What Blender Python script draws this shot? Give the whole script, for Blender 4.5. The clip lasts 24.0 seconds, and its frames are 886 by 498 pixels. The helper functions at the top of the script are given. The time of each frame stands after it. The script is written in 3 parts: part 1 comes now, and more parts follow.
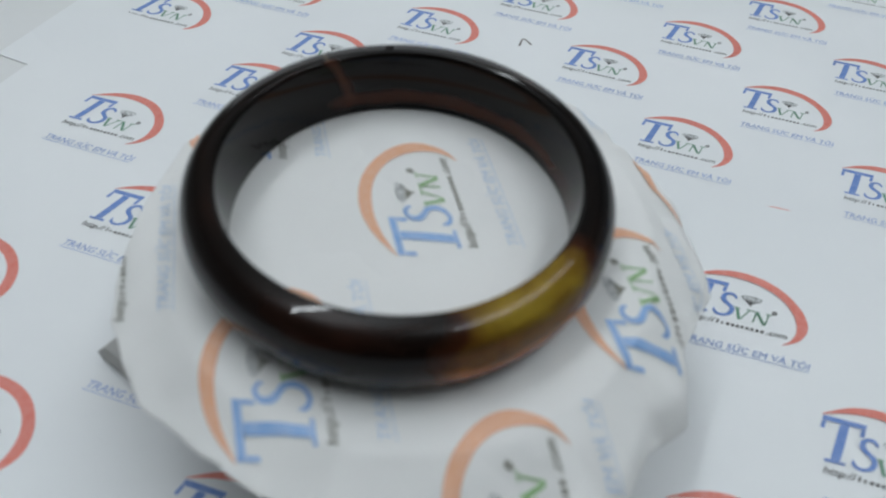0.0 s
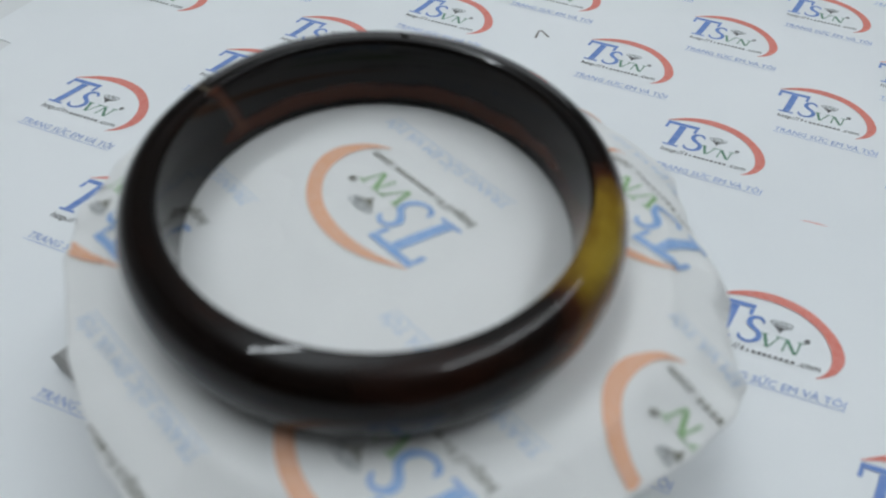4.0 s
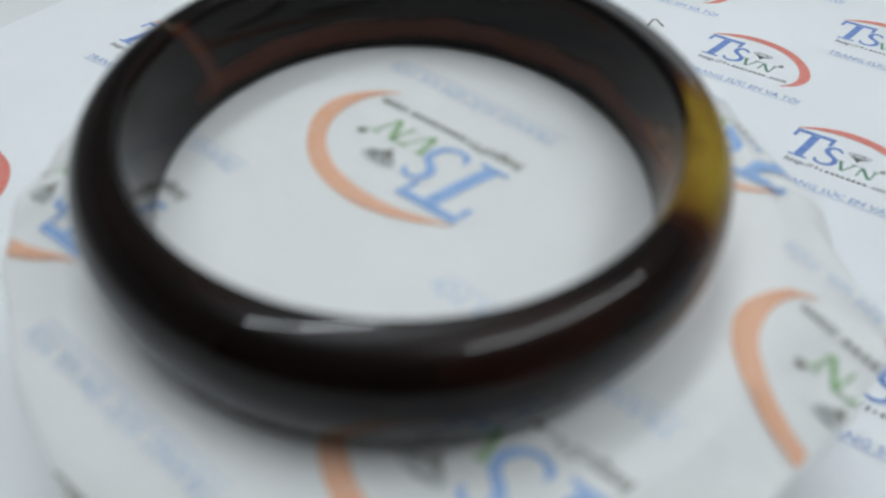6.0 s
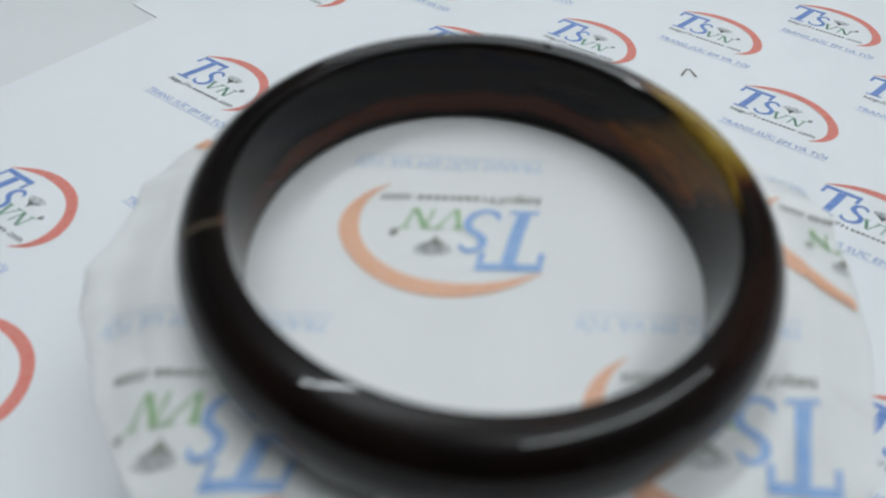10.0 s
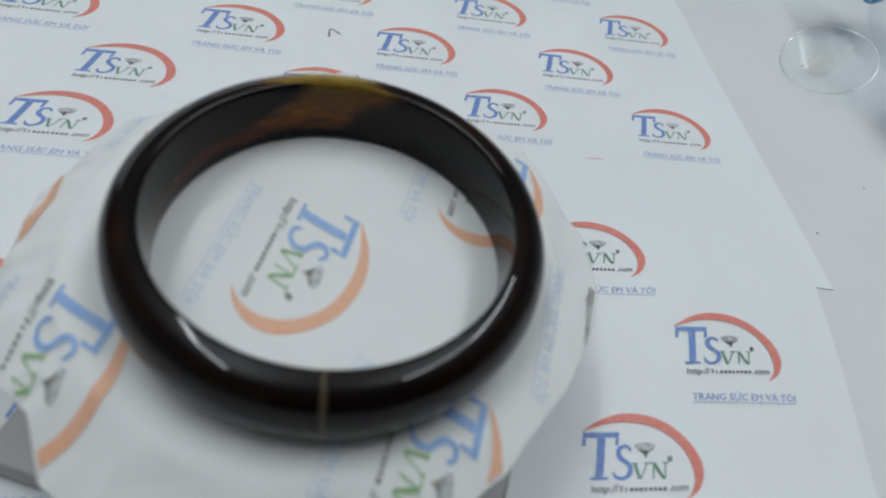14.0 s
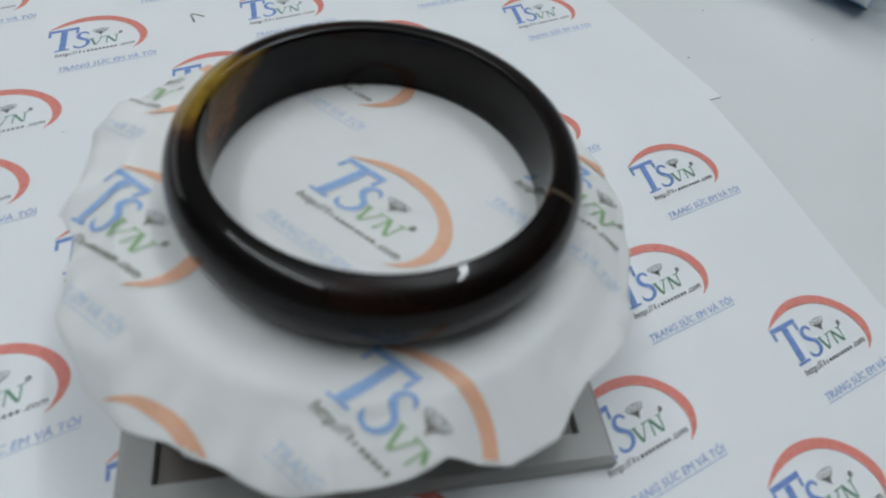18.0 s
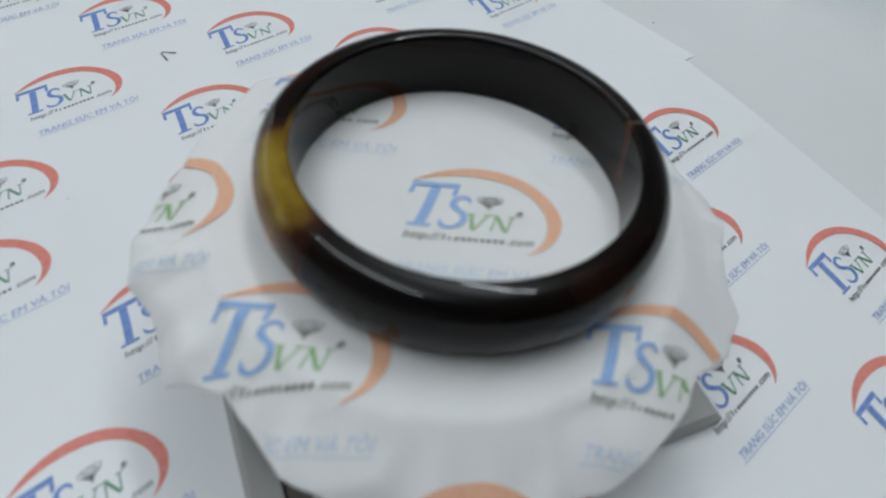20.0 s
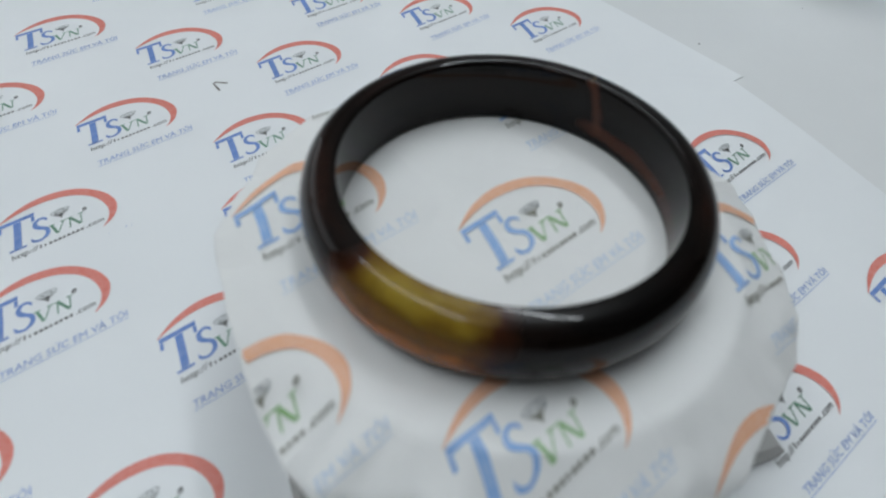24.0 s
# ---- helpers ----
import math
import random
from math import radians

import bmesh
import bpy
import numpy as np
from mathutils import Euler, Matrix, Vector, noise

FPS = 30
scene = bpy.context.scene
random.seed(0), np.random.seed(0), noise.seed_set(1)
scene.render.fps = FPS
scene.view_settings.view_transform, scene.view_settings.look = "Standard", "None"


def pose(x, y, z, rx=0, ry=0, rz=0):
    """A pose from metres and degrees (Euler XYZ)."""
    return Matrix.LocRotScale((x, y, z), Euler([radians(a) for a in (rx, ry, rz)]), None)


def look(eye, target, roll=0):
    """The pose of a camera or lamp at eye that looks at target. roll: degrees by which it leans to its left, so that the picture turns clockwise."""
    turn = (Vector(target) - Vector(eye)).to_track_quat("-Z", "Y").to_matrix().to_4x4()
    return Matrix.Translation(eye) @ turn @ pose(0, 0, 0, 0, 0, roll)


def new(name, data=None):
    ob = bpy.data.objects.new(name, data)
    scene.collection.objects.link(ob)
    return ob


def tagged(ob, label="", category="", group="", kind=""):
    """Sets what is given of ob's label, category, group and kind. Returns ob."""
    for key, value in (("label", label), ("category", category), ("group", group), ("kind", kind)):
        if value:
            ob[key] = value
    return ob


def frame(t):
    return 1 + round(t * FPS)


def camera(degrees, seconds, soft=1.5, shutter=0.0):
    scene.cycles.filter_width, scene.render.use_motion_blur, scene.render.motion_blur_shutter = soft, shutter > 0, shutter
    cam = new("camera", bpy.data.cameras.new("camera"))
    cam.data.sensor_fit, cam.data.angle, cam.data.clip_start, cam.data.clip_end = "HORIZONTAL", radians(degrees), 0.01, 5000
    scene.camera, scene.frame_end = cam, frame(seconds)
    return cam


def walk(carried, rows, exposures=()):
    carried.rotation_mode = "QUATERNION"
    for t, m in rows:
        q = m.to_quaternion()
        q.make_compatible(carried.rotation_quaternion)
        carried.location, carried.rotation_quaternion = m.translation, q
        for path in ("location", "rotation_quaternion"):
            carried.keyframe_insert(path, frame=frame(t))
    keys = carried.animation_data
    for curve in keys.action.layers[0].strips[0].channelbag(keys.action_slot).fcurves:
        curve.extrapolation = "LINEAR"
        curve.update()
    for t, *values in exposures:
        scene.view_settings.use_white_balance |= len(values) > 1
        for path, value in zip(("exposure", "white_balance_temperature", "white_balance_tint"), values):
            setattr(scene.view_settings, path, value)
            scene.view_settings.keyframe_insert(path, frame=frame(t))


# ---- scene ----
import collections

cam = camera(67.58, 24.0, soft=2.1)
cam.data.dof.use_dof = True
cam.data.dof.focus_distance, cam.data.dof.aperture_fstop = 0.215, 15.0
ROWS = [
    (0.0, -0.00458, -0.07828, 0.12678, 39.22, -3.05, -3.73),
    (0.5, -0.00440, -0.07828, 0.12702, 39.07, -3.02, -3.77),
    (1.0, -0.00470, -0.07838, 0.12740, 38.88, -3.06, -3.88),
    (1.5, -0.00437, -0.07863, 0.12744, 38.76, -3.07, -3.89),
    (2.0, -0.00451, -0.07882, 0.12805, 38.60, -3.15, -3.94),
    (2.5, -0.00452, -0.07882, 0.12816, 38.56, -3.17, -4.04),
    (4.5, 0.00582, -0.06554, 0.11115, 39.36, -2.58, 1.84),
    (5.0, 0.00863, -0.06666, 0.10704, 40.01, -2.19, 5.79),
    (5.5, 0.00856, -0.06540, 0.10467, 40.34, -2.26, 8.96),
    (6.0, 0.01070, -0.05954, 0.09521, 40.75, -1.53, 9.85),
    (6.5, 0.00853, -0.05654, 0.09594, 40.64, -2.24, 10.64),
    (7.0, 0.00506, -0.05546, 0.09733, 41.10, -1.48, 11.77),
    (7.5, 0.00377, -0.05604, 0.10003, 41.06, -2.12, 12.59),
    (8.0, 0.00474, -0.05768, 0.10075, 41.18, -1.93, 12.50),
    (8.5, 0.00476, -0.05764, 0.10059, 41.31, -1.87, 12.48),
    (9.0, 0.00469, -0.05719, 0.10025, 41.36, -1.92, 12.52),
    (9.5, 0.00406, -0.05766, 0.10136, 41.37, -2.15, 12.67),
    (11.5, 0.00721, -0.07222, 0.11865, 40.63, -4.39, 6.32),
    (12.0, 0.00872, -0.07440, 0.12175, 39.56, -6.34, 2.43),
    (12.5, 0.00066, -0.07364, 0.13202, 39.73, -7.25, -4.77),
    (13.0, -0.01166, -0.07230, 0.13637, 39.13, -7.67, -13.23),
    (13.5, -0.02102, -0.07033, 0.13553, 39.01, -8.68, -19.35),
    (14.0, -0.02732, -0.06957, 0.13232, 38.69, -10.19, -24.78),
    (14.5, -0.03080, -0.07055, 0.13073, 38.41, -11.62, -29.17),
    (15.0, -0.02785, -0.07214, 0.13656, 37.92, -11.71, -30.92),
    (15.5, -0.02965, -0.07274, 0.13717, 37.60, -11.60, -31.64),
    (16.0, -0.03844, -0.06768, 0.13666, 37.81, -10.22, -33.77),
    (16.5, -0.04716, -0.06092, 0.13064, 37.64, -9.82, -35.58),
    (17.0, -0.05074, -0.05694, 0.12464, 37.78, -7.83, -39.39),
    (17.5, -0.05631, -0.05895, 0.12461, 37.90, -8.62, -43.86),
    (18.0, -0.06350, -0.05725, 0.12807, 38.61, -7.07, -50.26),
    (18.5, -0.06828, -0.05148, 0.12592, 39.05, -7.53, -53.13),
    (19.0, -0.07350, -0.04409, 0.12735, 39.10, -6.92, -57.11),
    (19.5, -0.07837, -0.02971, 0.12560, 39.42, -6.28, -60.68),
    (21.5, -0.07973, -0.02910, 0.12967, 39.07, -5.38, -64.29),
    (22.0, -0.08117, -0.02718, 0.13377, 39.94, -5.58, -63.86),
    (22.5, -0.08174, -0.02927, 0.13652, 40.56, -5.65, -63.87),
    (23.0, -0.08316, -0.02881, 0.13310, 40.70, -5.32, -63.30),
    (23.5, -0.07952, -0.02716, 0.12777, 39.98, -4.25, -61.53),
    (24.0, -0.07948, -0.02587, 0.12622, 40.94, -3.26, -60.88),
]
# the film's own exposure rises a little where the dark ring fills the picture
EXPOSURES = [(0.0, 0.0), (4.5, 0.02), (5.2, 0.06), (6.0, 0.2), (9.0, 0.18), (11.5, 0.12), (13.0, 0.0), (15.0, -0.07), (17.0, -0.06), (18.5, 0.0), (24.0, 0.0)]
walk(cam, [(t, pose(x, y, z, rx, ry, rz)) for t, x, y, z, rx, ry, rz in ROWS], EXPOSURES)


# degrees by which the turning plate has turned, second by second
TURNS = [99.12, 107.56, 116.07, 124.64, 133.33, 142.20, 151.27, 160.60, 170.19, 180.08, 190.30, 200.62, 210.95, 221.14, 231.17, 241.16, 251.33, 261.84, 272.69, 283.63, 294.43, 305.25, 316.08, 326.89, 337.72]


# ---- light: two hung tubes and a wide added fill window in a white room ----
MM = 0.001
ROOM_X, ROOM_Y, FLOOR, CEIL = 2.6, 2.8, -0.75, 1.75
LAMP_POWER, WINDOW_FILL_POWER = 4.6, 11.0
LAMPS = [(-0.36, 0.42, 57.0, 1.0), (0.66, 0.1, 57.0, 1.0)]  # place, turn in degrees, share of the power

world = bpy.data.worlds.new("room_air")
scene.world = world
world.use_nodes = True
world.node_tree.nodes["Background"].inputs[0].default_value = (0.75, 0.85, 1.0, 1)
world.node_tree.nodes["Background"].inputs[1].default_value = 0.02


# ---- materials ----
def nodes_of(name):
    mat = bpy.data.materials.new(name)
    mat.use_nodes = True
    nt = mat.node_tree
    return mat, nt, nt.nodes["Principled BSDF"]


def noise_node(nt, scale, detail=4.0, rough=0.55, coord="Object"):
    tc = nt.nodes.new("ShaderNodeTexCoord")
    n = nt.nodes.new("ShaderNodeTexNoise")
    n.inputs["Scale"].default_value = scale
    n.inputs["Detail"].default_value = detail
    n.inputs["Roughness"].default_value = rough
    nt.links.new(tc.outputs[coord], n.inputs["Vector"])
    return n


def ramp_node(nt, src, stops):
    r = nt.nodes.new("ShaderNodeValToRGB")
    el = r.color_ramp.elements
    while len(el) < len(stops):
        el.new(0.5)
    for e, (p, c) in zip(el, stops):
        e.position, e.color = p, (*c, 1)
    nt.links.new(src, r.inputs[0])
    return r


def bump_node(nt, bsdf, src, strength, dist):
    b = nt.nodes.new("ShaderNodeBump")
    b.inputs["Strength"].default_value = strength
    b.inputs["Distance"].default_value = dist
    nt.links.new(src, b.inputs["Height"])
    nt.links.new(b.outputs[0], bsdf.inputs["Normal"])


def surface(name, dark, light, rough, big=12.0, fine=900.0, bump=0.15, dist=0.0002, metal=0.0, coat=0.0):
    """A plain surface with slow blotches of colour and a fine grain."""
    mat, nt, bsdf = nodes_of(name)
    blot = noise_node(nt, big, 5)
    col = ramp_node(nt, blot.outputs[0], [(0.3, dark), (0.7, light)])
    nt.links.new(col.outputs[0], bsdf.inputs["Base Color"])
    grain = noise_node(nt, fine, 3)
    bump_node(nt, bsdf, grain.outputs[0], bump, dist)
    bsdf.inputs["Roughness"].default_value = rough
    bsdf.inputs["Metallic"].default_value = metal
    bsdf.inputs["Coat Weight"].default_value = coat
    return mat


def ink(name, colour, fade=0.12, rough=0.55):
    """Printed ink with uneven cover on the paper's grain."""
    mat, nt, bsdf = nodes_of(name)
    n = noise_node(nt, 700, 4)
    pale = tuple(c + (0.8 - c) * fade for c in colour)
    r = ramp_node(nt, n.outputs[0], [(0.35, colour), (0.72, pale)])
    nt.links.new(r.outputs[0], bsdf.inputs["Base Color"])
    bsdf.inputs["Roughness"].default_value = rough
    return mat


PAPER = surface("white_paper", (0.76, 0.775, 0.785), (0.82, 0.83, 0.835), 0.62, 9, 1600, 0.08, 0.00008)
COVER = surface("thin_white_paper", (0.82, 0.815, 0.80), (0.88, 0.875, 0.86), 0.7, 22, 1500, 0.1, 0.0001)
TABLE = surface("grey_table_laminate", (0.685, 0.69, 0.685), (0.745, 0.75, 0.745), 0.5, 7, 700, 0.1, 0.0001)


def creased(mat, scale, strength, dist):
    """Soft sharp-edged wrinkles in thin paper."""
    nt = mat.node_tree
    bsdf = next(k for k in nt.nodes if k.type == "BSDF_PRINCIPLED")
    n = noise_node(nt, scale, 1.5)
    off = nt.nodes.new("ShaderNodeMath")
    off.operation = "SUBTRACT"
    off.inputs[1].default_value = 0.5
    fold = nt.nodes.new("ShaderNodeMath")
    fold.operation = "ABSOLUTE"
    nt.links.new(n.outputs[0], off.inputs[0])
    nt.links.new(off.outputs[0], fold.inputs[0])
    bump_node(nt, bsdf, fold.outputs[0], strength, dist)


def thin_sheet(mat, share):
    """Lets part of the light through the sheet."""
    nt = mat.node_tree
    sink = next(k for k in nt.nodes if k.type == "OUTPUT_MATERIAL")
    front = sink.inputs["Surface"].links[0].from_socket
    base = next(k for k in nt.nodes if k.type == "BSDF_PRINCIPLED").inputs["Base Color"]
    glow, both = nt.nodes.new("ShaderNodeBsdfTranslucent"), nt.nodes.new("ShaderNodeMixShader")
    nt.links.new(base.links[0].from_socket, glow.inputs[0])
    both.inputs[0].default_value = share
    nt.links.new(front, both.inputs[1])
    nt.links.new(glow.outputs[0], both.inputs[2])
    nt.links.new(both.outputs[0], sink.inputs["Surface"])


creased(COVER, 48, 0.35, 0.006)
thin_sheet(COVER, 0.12)
creased(PAPER, 16, 0.25, 0.004)
RED = ink("red_ink", (0.71, 0.2, 0.155))
BLUE = ink("blue_ink", (0.125, 0.24, 0.57))
PALEBLUE = ink("slogan_blue_ink", (0.16, 0.28, 0.60), 0.3)
GREEN = ink("green_ink", (0.12, 0.28, 0.18))
BLACK = ink("black_ink", (0.07, 0.067, 0.065), 0.25)
GEM = ink("grey_gem_ink", (0.26, 0.28, 0.28), 0.5)
ORANGE2 = ink("orange_ink", (0.77, 0.41, 0.25), 0.15)
BLUE2 = ink("light_blue_ink", (0.24, 0.41, 0.71), 0.2)
PALEBLUE2 = ink("faded_blue_ink", (0.51, 0.63, 0.80), 0.35)
GREEN2 = ink("fresh_green_ink", (0.24, 0.44, 0.17), 0.2)
BLACK2 = ink("olive_black_ink", (0.17, 0.165, 0.12), 0.3)
PENCIL = ink("pencil_graphite", (0.11, 0.09, 0.07), 0.4)
PLASTIC = surface("grey_plastic", (0.33, 0.325, 0.31), (0.38, 0.375, 0.36), 0.42, 30, 1500, 0.15, 0.0001)
DARKPLASTIC = surface("dark_plastic", (0.035, 0.03, 0.028), (0.055, 0.047, 0.042), 0.35, 40, 1500, 0.15, 0.0001)
TAUPE = surface("brown_grey_plastic", (0.085, 0.07, 0.058), (0.115, 0.095, 0.08), 0.4, 40, 1500, 0.15, 0.0001)
WALLP = surface("white_wall_paint", (0.72, 0.725, 0.73), (0.78, 0.785, 0.79), 0.85, 3, 200, 0.2, 0.001)
FLOORP = surface("grey_floor_tile", (0.10, 0.095, 0.09), (0.14, 0.13, 0.125), 0.5, 3, 200, 0.2, 0.001)
# tone picked for what the bangle mirrors, not for a known wall
DARKWALL = surface("dark_reflected_wall", (0.07, 0.065, 0.06), (0.10, 0.095, 0.09), 0.7, 3, 200, 0.2, 0.001)
WHITEMETAL = surface("white_enamel", (0.74, 0.74, 0.73), (0.8, 0.8, 0.79), 0.4, 5, 300, 0.1, 0.0005)


# ---- mesh helpers ----
def mesh_ob(name, bm, material, parent=None, smooth=False):
    me = bpy.data.meshes.new(name)
    bm.normal_update()
    bm.to_mesh(me)
    bm.free()
    for m in material if isinstance(material, (list, tuple)) else [material]:
        me.materials.append(m)
    if smooth:
        me.polygons.foreach_set("use_smooth", [True] * len(me.polygons))
    ob = new(name, me)
    ob.parent = parent
    return ob


def part(name, bm, material, parent, label="", smooth=False):
    ob = mesh_ob(name, bm, material, parent, smooth)
    return tagged(ob, label)


def box_bm(x0, x1, y0, y1, z0, z1, bevel=0.0, seg=2):
    bm = bmesh.new()
    bmesh.ops.create_cube(bm, size=1, matrix=Matrix.LocRotScale(((x0 + x1) / 2, (y0 + y1) / 2, (z0 + z1) / 2), None, (x1 - x0, y1 - y0, z1 - z0)))
    if bevel:
        bmesh.ops.bevel(bm, geom=bm.edges[:], offset=bevel, segments=seg, affect="EDGES", profile=0.5)
    return bm


def lathe_bm(profile, seg=96, close=False):
    """Turn a list of (radius, height) about the z axis."""
    bm = bmesh.new()
    rings = []
    for r, z in profile:
        rings.append([bm.verts.new((r * math.cos(2 * math.pi * k / seg), r * math.sin(2 * math.pi * k / seg), z)) for k in range(seg)])
    pairs = list(zip(rings, rings[1:])) + ([(rings[-1], rings[0])] if close else [])
    for a, b in pairs:
        for k in range(seg):
            bm.faces.new((a[k], a[(k + 1) % seg], b[(k + 1) % seg], b[k]))
    return bm


def plate_bm(outline, z0, z1):
    """A flat sheet with thickness from an outline."""
    bm = bmesh.new()
    top = [bm.verts.new((x, y, z1)) for x, y in outline]
    low = [bm.verts.new((x, y, z0)) for x, y in outline]
    bm.faces.new(top)
    bm.faces.new(low[::-1])
    n = len(outline)
    for k in range(n):
        bm.faces.new((top[k], low[k], low[(k + 1) % n], top[(k + 1) % n]))
    return bm


# ---- room shell: assumed, all of it out of view ----
def wall(name, *b):
    return tagged(mesh_ob(name, box_bm(*b), WALLP), "plain white painted wall", "wall", kind="structure")


WX, WZ0, WZ1 = 1.5, 0.15, 1.5
bm = bmesh.new()
for b in ((-ROOM_X, -WX, FLOOR, CEIL), (WX, ROOM_X, FLOOR, CEIL), (-WX, WX, FLOOR, WZ0), (-WX, WX, WZ1, CEIL)):
    bmesh.ops.create_cube(bm, size=1, matrix=Matrix.LocRotScale(((b[0] + b[1]) / 2, ROOM_Y + 0.06, (b[2] + b[3]) / 2), None, (b[1] - b[0], 0.12, b[3] - b[2])))
tagged(mesh_ob("wall_north", bm, WALLP), "plain white unseen wall with an opening for the added window", "wall", kind="structure")
# added dark wall: gives the bangle's near side something black to reflect
tagged(mesh_ob("wall_south", box_bm(-ROOM_X, ROOM_X, -ROOM_Y - 0.12, -ROOM_Y, FLOOR, CEIL), DARKWALL), "unseen wall kept dark for black reflections in the bangle", "wall", kind="structure")
wall("wall_east", ROOM_X, ROOM_X + 0.12, -ROOM_Y - 0.12, ROOM_Y + 0.12, FLOOR, CEIL)
wall("wall_west", -ROOM_X - 0.12, -ROOM_X, -ROOM_Y - 0.12, ROOM_Y + 0.12, FLOOR, CEIL)
tagged(mesh_ob("floor", box_bm(-ROOM_X - 0.12, ROOM_X + 0.12, -ROOM_Y - 0.12, ROOM_Y + 0.12, FLOOR - 0.1, FLOOR), FLOORP), "grey tiled floor", "floor", kind="structure")
tagged(mesh_ob("ceiling", box_bm(-ROOM_X - 0.12, ROOM_X + 0.12, -ROOM_Y - 0.12, ROOM_Y + 0.12, CEIL, CEIL + 0.1), WALLP), "plain white ceiling", "ceiling", kind="structure")


def tube_light(x, y, turn, share):
    """A batten with an open tube, hung under the ceiling; it shines down and up."""
    drop = 0.38
    base = new("tube_light")
    base.matrix_basis = pose(x, y, CEIL - drop, 0, 0, turn)
    tagged(base, "white batten light with an open tube, hung from the ceiling", "ceiling light", group="ceiling lights")
    part("batten", box_bm(-0.61, 0.61, -0.02, 0.02, 0.0, 0.03, 0.004), WHITEMETAL, base)
    for rx in (-0.4, 0.4):
        part("hanger", box_bm(rx - 0.004, rx + 0.004, -0.004, 0.004, 0.03, drop), WHITEMETAL, base)
    # second lamp faces up, stronger than the tube, to bounce fill off the ceiling
    for up, gain in ((0, 1.0), (180, 2.2)):
        lamp = bpy.data.lights.new("tube_glow", "AREA")
        lamp.shape, lamp.size, lamp.size_y = "RECTANGLE", 1.15, 0.035
        lamp.energy, lamp.color = LAMP_POWER * share * gain, (0.88, 0.955, 1.0)
        lo = new("tube_glow", lamp)
        lo.matrix_basis = pose(x, y, CEIL - drop + (0.036 if up else -0.004), 0, 0, turn) @ pose(0, 0, 0, up)


for lamp_at in LAMPS:
    tube_light(*lamp_at)
# made-up window, never in view: its area lamp softens the shade from the north
window = new("fill_window")
tagged(window, "wide white-framed window, unseen, added for soft fill light", "window", kind="structure")
for b in ((-WX, WX, WZ0, WZ0 + 0.05), (-WX, WX, WZ1 - 0.05, WZ1), (-WX, -WX + 0.05, WZ0, WZ1), (WX - 0.05, WX, WZ0, WZ1), (-0.025, 0.025, WZ0, WZ1)):
    part("window_frame", box_bm(b[0], b[1], ROOM_Y + 0.03, ROOM_Y + 0.08, b[2], b[3]), WHITEMETAL, window)
fill_lamp = bpy.data.lights.new("window_fill", "AREA")
fill_lamp.shape, fill_lamp.size, fill_lamp.size_y = "RECTANGLE", 2 * WX - 0.1, WZ1 - WZ0 - 0.1
fill_lamp.energy, fill_lamp.color = WINDOW_FILL_POWER, (0.89, 0.96, 1.0)
new("window_fill", fill_lamp).matrix_basis = look((0, ROOM_Y + 0.1, (WZ0 + WZ1) / 2), (0, 0, (WZ0 + WZ1) / 2))

# ---- table ----
table = new("table")
tagged(table, "pale grey laminate work table with a few dark specks", "table")
part("tabletop", box_bm(-0.75, 0.75, -0.5, 0.6, -0.0308, -0.0008, 0.004), TABLE, table)
for lx in (-0.68, 0.68):
    for ly in (-0.43, 0.53):
        part("leg", box_bm(lx - 0.025, lx + 0.025, ly - 0.025, ly + 0.025, FLOOR, -0.0308, 0.004), WHITEMETAL, table)
for sx, sy, sr in ((155.6, -9.6, 0.55), (189.4, 0.6, 0.5), (206, -38, 0.35)):
    bm = bmesh.new()
    bmesh.ops.create_circle(bm, cap_ends=True, radius=sr * MM, segments=9, matrix=Matrix.Translation((sx * MM, sy * MM, -0.00075)) @ Matrix.Diagonal((1, 0.6, 1, 1)))
    part("speck", bm, BLACK, table)

# ---- printed mark: arc, bars, wedge, gem, line of bars and slogan ----
# drawn in units about the small dot; x along the slogan
DOT = (735, -212)


def in_mm(x, y):
    """From drawing units to millimetres about the dot; the drawing leans."""
    x, y = x - DOT[0], y - DOT[1]
    return (0.0648 * x + 0.0174 * y, 0.0029 * x + (0.0735 if y > 0 else 0.0665) * y)


def cover_mm(x, y):
    """The same for the print on the cover, which is a little larger."""
    x, y = x - DOT[0], y - DOT[1]
    return (0.0675 * x + (0.0195 if y > 0 else 0.0235) * y, 0.002 * x + (0.0755 if y > 0 else 0.0725) * y)


def band(bm, outer, inner, place):
    a = [bm.verts.new(place(*p)) for p in outer]
    b = [bm.verts.new(place(*p)) for p in inner]
    for k in range(len(a) - 1):
        bm.faces.new((a[k], b[k], b[k + 1], a[k + 1]))


def smooth_line(pts, n):
    """A smooth open line through some points, as n steps."""
    out = []
    m = len(pts) - 1
    for k in range(n + 1):
        u = k / n * m
        i = min(int(u), m - 1)
        f = u - i
        p0, p1, p2, p3 = pts[max(i - 1, 0)], pts[i], pts[i + 1], pts[min(i + 2, m)]
        out.append(tuple(0.5 * (2 * p1[c] + (p2[c] - p0[c]) * f + (2 * p0[c] - 5 * p1[c] + 4 * p2[c] - p3[c]) * f * f + (3 * p1[c] - p0[c] - 3 * p2[c] + p3[c]) * f ** 3) for c in (0, 1)))
    return out


